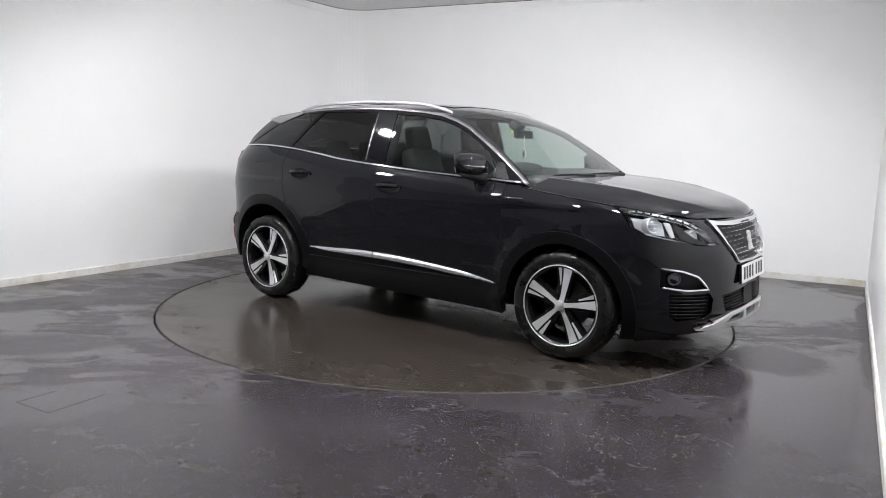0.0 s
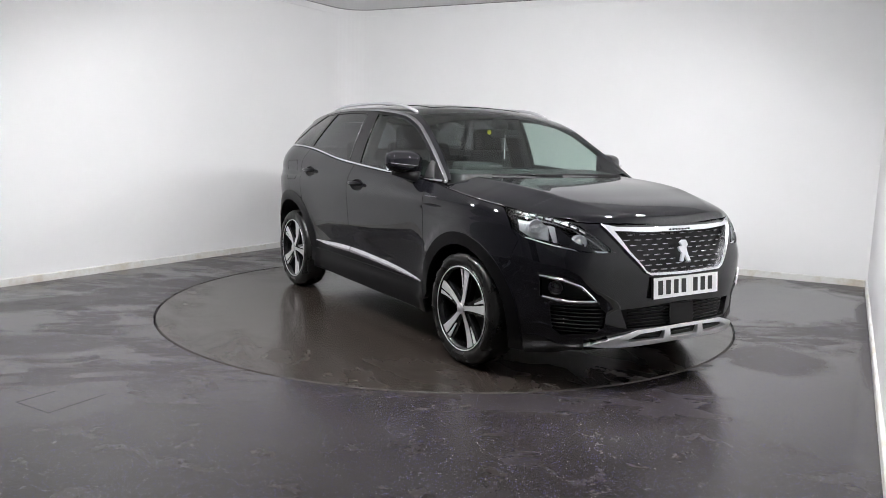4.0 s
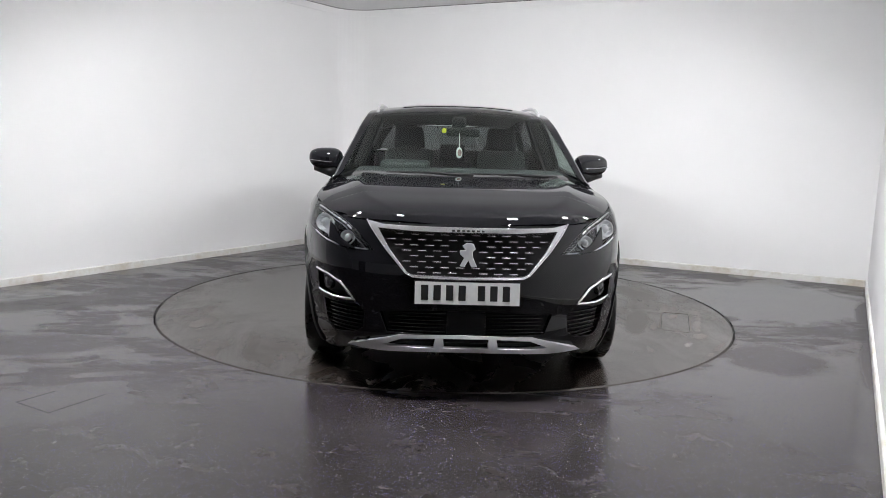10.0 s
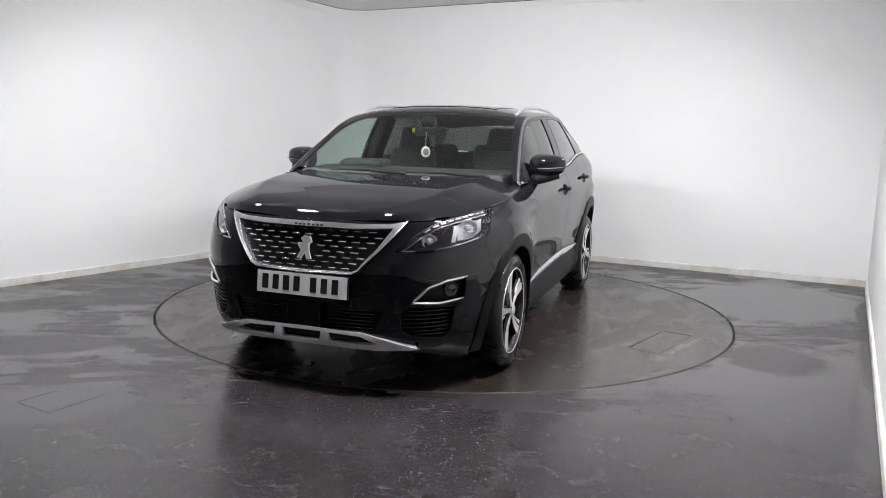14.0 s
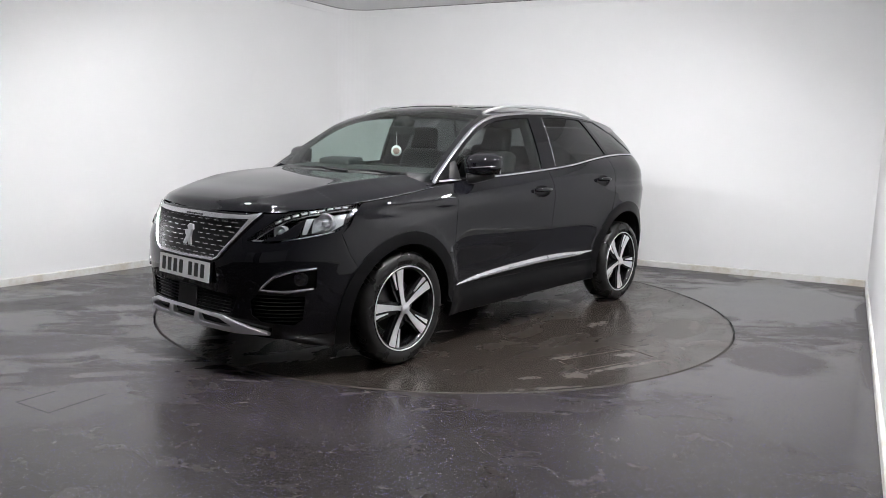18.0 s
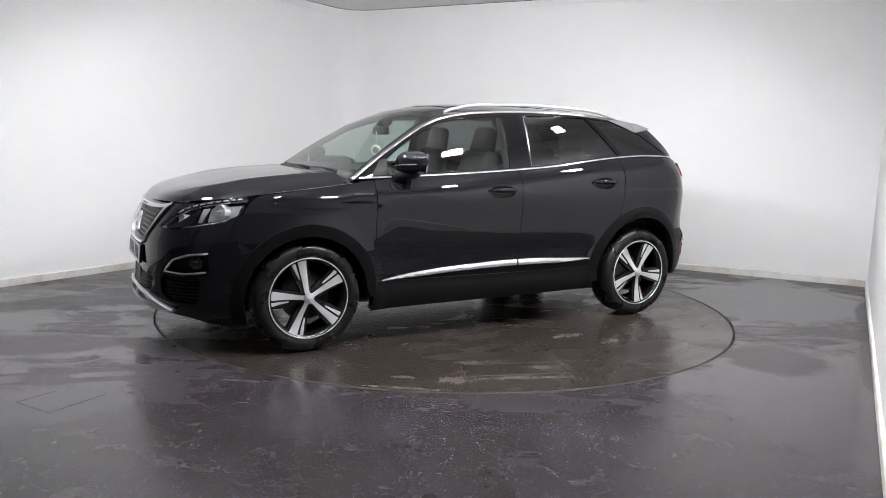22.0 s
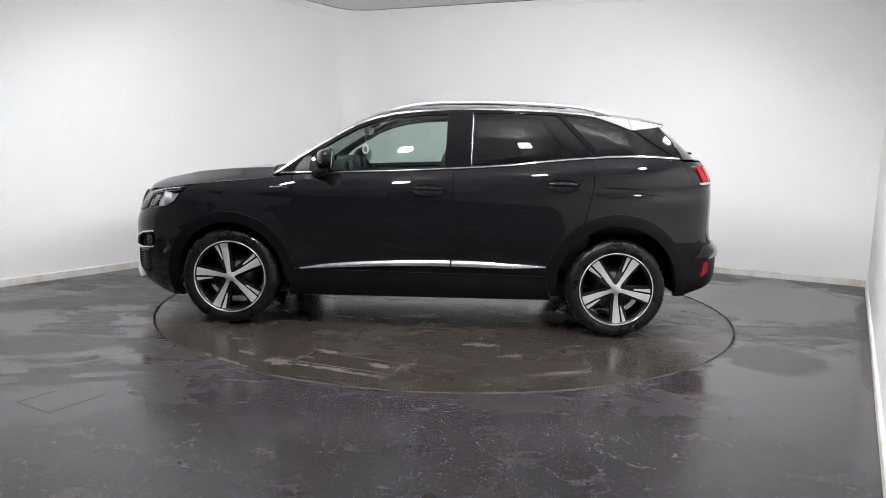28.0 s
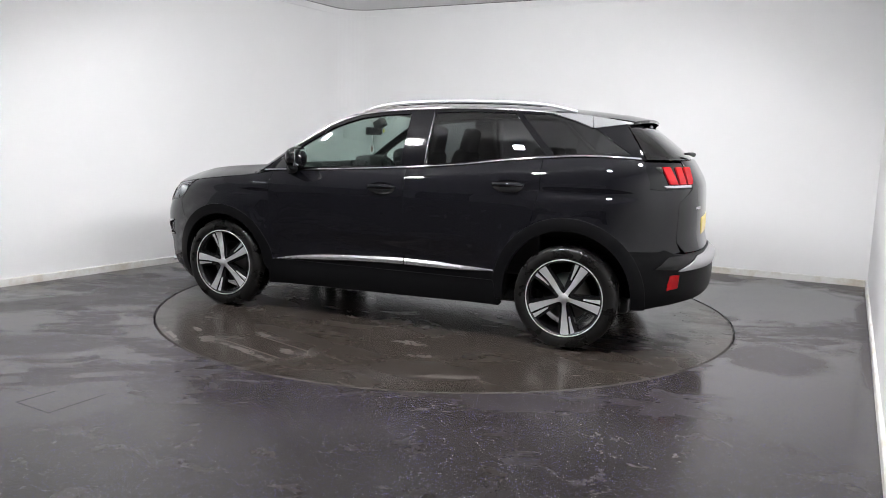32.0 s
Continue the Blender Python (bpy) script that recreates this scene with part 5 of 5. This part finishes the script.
def build_mirrors():
    for sd in SIDES:
        m = empty("door_mirror", car)
        tagged(m, "glossy black door mirror")
        bm = bmesh.new()
        bmesh.ops.create_uvsphere(bm, u_segments=32, v_segments=20, radius=1)
        k = lambda c: math.copysign(abs(c) ** 0.70, c)
        for v in bm.verts:
            x, y, z = v.co
            x2, y2, z2 = k(x), k(y), k(z)
            deep = (0.115 - 0.03 * (y2 + 1)) if x > 0 else 0.040
            v.co = Vector((0.660 + deep * x2 - 0.012 * (y2 + 1), sd * (0.920 + 0.118 * y2), 1.172 + 0.074 * z2 * (1 - 0.16 * y2) + 0.008 * y2 - 0.012 * (x2 if x > 0 else 0)))
        if sd < 0:
            bmesh.ops.reverse_faces(bm, faces=bm.faces)
        part("shell", bm, PAINT, m)
        bm = bmesh.new()
        rod(bm, [(0.655, sd * 1.00, 1.102), (0.67, sd * 0.94, 1.096), (0.70, sd * 0.89, 1.086), (0.745, sd * 0.85, 1.078)], [0.014, 0.028, 0.034, 0.036], 12)
        part("arm", bm, BLACK, m)
        block("mirror_glass", (0.006, 0.19, 0.115), pose(0.618, sd * 0.920, 1.168, 0, -4, sd * 6), MIRROR_GLASS, m, 0.002)
        bm = bmesh.new()
        rod(bm, [(0.770, sd * 0.865, 1.150), (0.762, sd * 0.92, 1.153), (0.735, sd * 0.98, 1.158), (0.69, sd * 1.028, 1.164)], 0.004, 6)
        part("indicator", bm, ROOF_TRIM, m)


def seat(x, y, drop=0.0):
    s = empty("seat", car)
    tagged(s, "dark fabric car seat with headrest")
    block("cushion", (0.50, 0.50, 0.16), pose(x + 0.10, y, 0.62, 0, -8, 0), FABRIC, s, 0.05, segments=3)
    block("backrest", (0.15, 0.48, 0.62 - drop), pose(x - 0.22 + 0.14 * drop, y, 0.95 - drop / 2, 0, -16, 0), FABRIC, s, 0.06, segments=3, taper=(0.8, 0.78))
    block("headrest", (0.10, 0.26, 0.20), pose(x - 0.325 + 0.2 * drop, y, 1.325 - drop * 1.1, 0, -12, 0), FABRIC, s, 0.045, segments=3, taper=(0.9, 0.85))
    for d in (-0.06, 0.06):
        bm = bmesh.new()
        rod(bm, [(x - 0.30, y + d, 1.22 - drop), (x - 0.315, y + d, 1.30 - drop)], 0.006, 6)
        part("post", bm, CHROME, s)


def build_cabin():
    for y in (0.37, -0.37):
        seat(0.12, y)
    for y in (0.40, 0.0, -0.40):
        seat(-0.72, y, 0.12)
    d = empty("dashboard", car)
    block("dash_top", (0.42, 1.42, 0.20), pose(0.86, 0, 1.02, 0, 4, 0), TRIM_GREY, d, 0.06, segments=3)
    block("dash_lower", (0.30, 1.36, 0.34), pose(0.84, 0, 0.76), BLACK, d, 0.05)
    block("instrument_hood", (0.16, 0.34, 0.10), pose(0.72, -0.37, 1.125, 0, 6, 0), TRIM_GREY, d, 0.035, segments=3)
    block("centre_screen", (0.02, 0.23, 0.13), pose(0.635, 0.02, 1.075, 0, 12, 0), GLOSS_BLACK, d, 0.008)
    block("console", (0.75, 0.20, 0.24), pose(0.40, 0, 0.62), BLACK, d, 0.04)
    w = empty("steering_wheel", car)
    bm = bmesh.new()
    pts = [(0.165 * math.cos(2 * math.pi * k / 28), 0.165 * math.sin(2 * math.pi * k / 28) * 0.9, 0) for k in range(29)]
    rod(bm, pts, 0.016, 8, False)
    m = pose(0.52, -0.37, 1.00, 0, -66, 0)
    bmesh.ops.transform(bm, matrix=m, verts=bm.verts)
    part("wheel_ring", bm, BLACK, w)
    block("wheel_hub", (0.14, 0.20, 0.04), m, BLACK, w, 0.02)
    # headliner and floor pan close the cabin
    ws = lambda x, g: roof(x, g * cant_y(x))
    sheet("headliner", [(0.32, -0.95), (0.32, 0.95), (-1.6, 0.95), (-1.6, -0.95)], ws, TRIM_GREY, car, 0.15, lift=-0.035, thick=0.0)
    block("floor_pan", (2.9, 1.50, 0.10), pose(-0.1, 0, 0.30), BLACK, car, 0.03)
    block("underbody", (3.5, 1.20, 0.10), pose(0.05, 0, 0.26), BLACK, car, 0.03)
    block("bulkhead", (0.06, 1.45, 0.62), pose(1.06, 0, 0.70), BLACK, car, 0.02)
    block("boot_floor", (0.85, 1.20, 0.06), pose(-1.55, 0, 0.72), BLACK, car, 0.02)
    for sd in SIDES:
        block("door_card", (2.0, 0.05, 0.62), pose(-0.15, sd * 0.80, 0.76), BLACK, car, 0.02)
        block("boot_side", (0.75, 0.05, 0.50), pose(-1.50, sd * 0.70, 0.94), BLACK, car, 0.02)
        # inner pillar trims
        a, b = house(-0.23, 1.10), house(-0.24, 1.50)
        mid, up = (a + b) / 2, b - a
        m = Matrix.Translation((mid.x, sd * (mid.y - 0.065), mid.z)) @ Matrix.Rotation(math.atan2(-sd * up.y, up.z), 4, "X")
        block("pillar_lining", (0.17, 0.08, up.length), m, BLACK, car, 0.02)
    # interior mirror, pass sticker and hanging ornament
    m = empty("interior_mirror", car)
    block("mirror_body", (0.035, 0.24, 0.062), pose(0.495, 0.03, 1.378, 0, 0, 0), BLACK, m, 0.016, segments=3)
    block("sensor_box", (0.09, 0.10, 0.07), pose(0.455, 0, 1.440, 0, 30, 0), BLACK, m, 0.02)
    o = empty("ornament", car)
    for nm, prof, mt, lb in (("disc", [(0.0, 0.004), (0.034, 0.004), (0.039, 0.0), (0.034, -0.004), (0.0, -0.004)], PLATE_WHITE, "round white hanging ornament"),
                             ("centre", [(0.0, 0.0062), (0.022, 0.0058), (0.024, 0.004), (0.024, -0.004), (0.022, -0.0058), (0.0, -0.0062)], BROWN, "brown centre")):
        bm = bmesh.new()
        lathe(bm, prof, 28, Matrix.Translation((0.522, 0.005, 1.233)) @ Matrix.Rotation(radians(-39), 4, "Z"))
        part(nm, bm, mt, o, lb)
    bm = bmesh.new()
    rod(bm, [(0.520, 0.005, 1.37), (0.522, 0.005, 1.271)], 0.0022, 6)
    part("cord", bm, PLATE_WHITE, o)
    # grey strip that stands in for a faint reflection over the dash
    block("dash_reflection", (0.03, 0.16, 0.006), pose(0.80, -0.05, 1.126), REFLECTION_GREY, d, 0.003)
    bm = bmesh.new()
    lathe(bm, [(0.0, 0.002), (0.017, 0.0015), (0.018, 0.0)], 20, Matrix.Translation((0.475, -0.105, 1.386)) @ Matrix.Rotation(radians(-90), 4, "Z"))
    part("sticker", bm, YELLOW, o, "small yellow round sticker")


def build_wing_badges():
    for sd in SIDES:
        for k in range(8):
            x = 1.045 - 0.0155 * k
            band("wing_badge", [(x, 0.972), (x - 0.009, 0.972)], body, ROOF_TRIM, car, 0.010, 0.002, sd)


build_skin()
build_cladding()
build_house()
build_nose()
build_tail_lamps()
build_mirrors()
build_cabin()
build_wing_badges()
for nm, xx, sd, turn in (("wheel", AXLE, 1, 6), ("wheel", -AXLE, 1, 49), ("wheel", AXLE, -1, 9), ("wheel", -AXLE, -1, -4)):
    wheel(nm, xx, sd, turn)


# ---------------------------------------------------------------- what moves

def motions():
    """The turntable turns at an even pace and carries the car."""
    times = [float(t) for t in range(33)]
    walk(turntable, [(t, pose(0, 0, 0, 0, 0, table_angle(t))) for t in times])
    rows = []
    for t in times:
        a = radians(table_angle(t))
        rows.append((t, pose(math.cos(a) * CAR_X - math.sin(a) * CAR_Y, math.sin(a) * CAR_X + math.cos(a) * CAR_Y, 0, 0, 0, table_angle(t))))
    walk(car, rows)


motions()
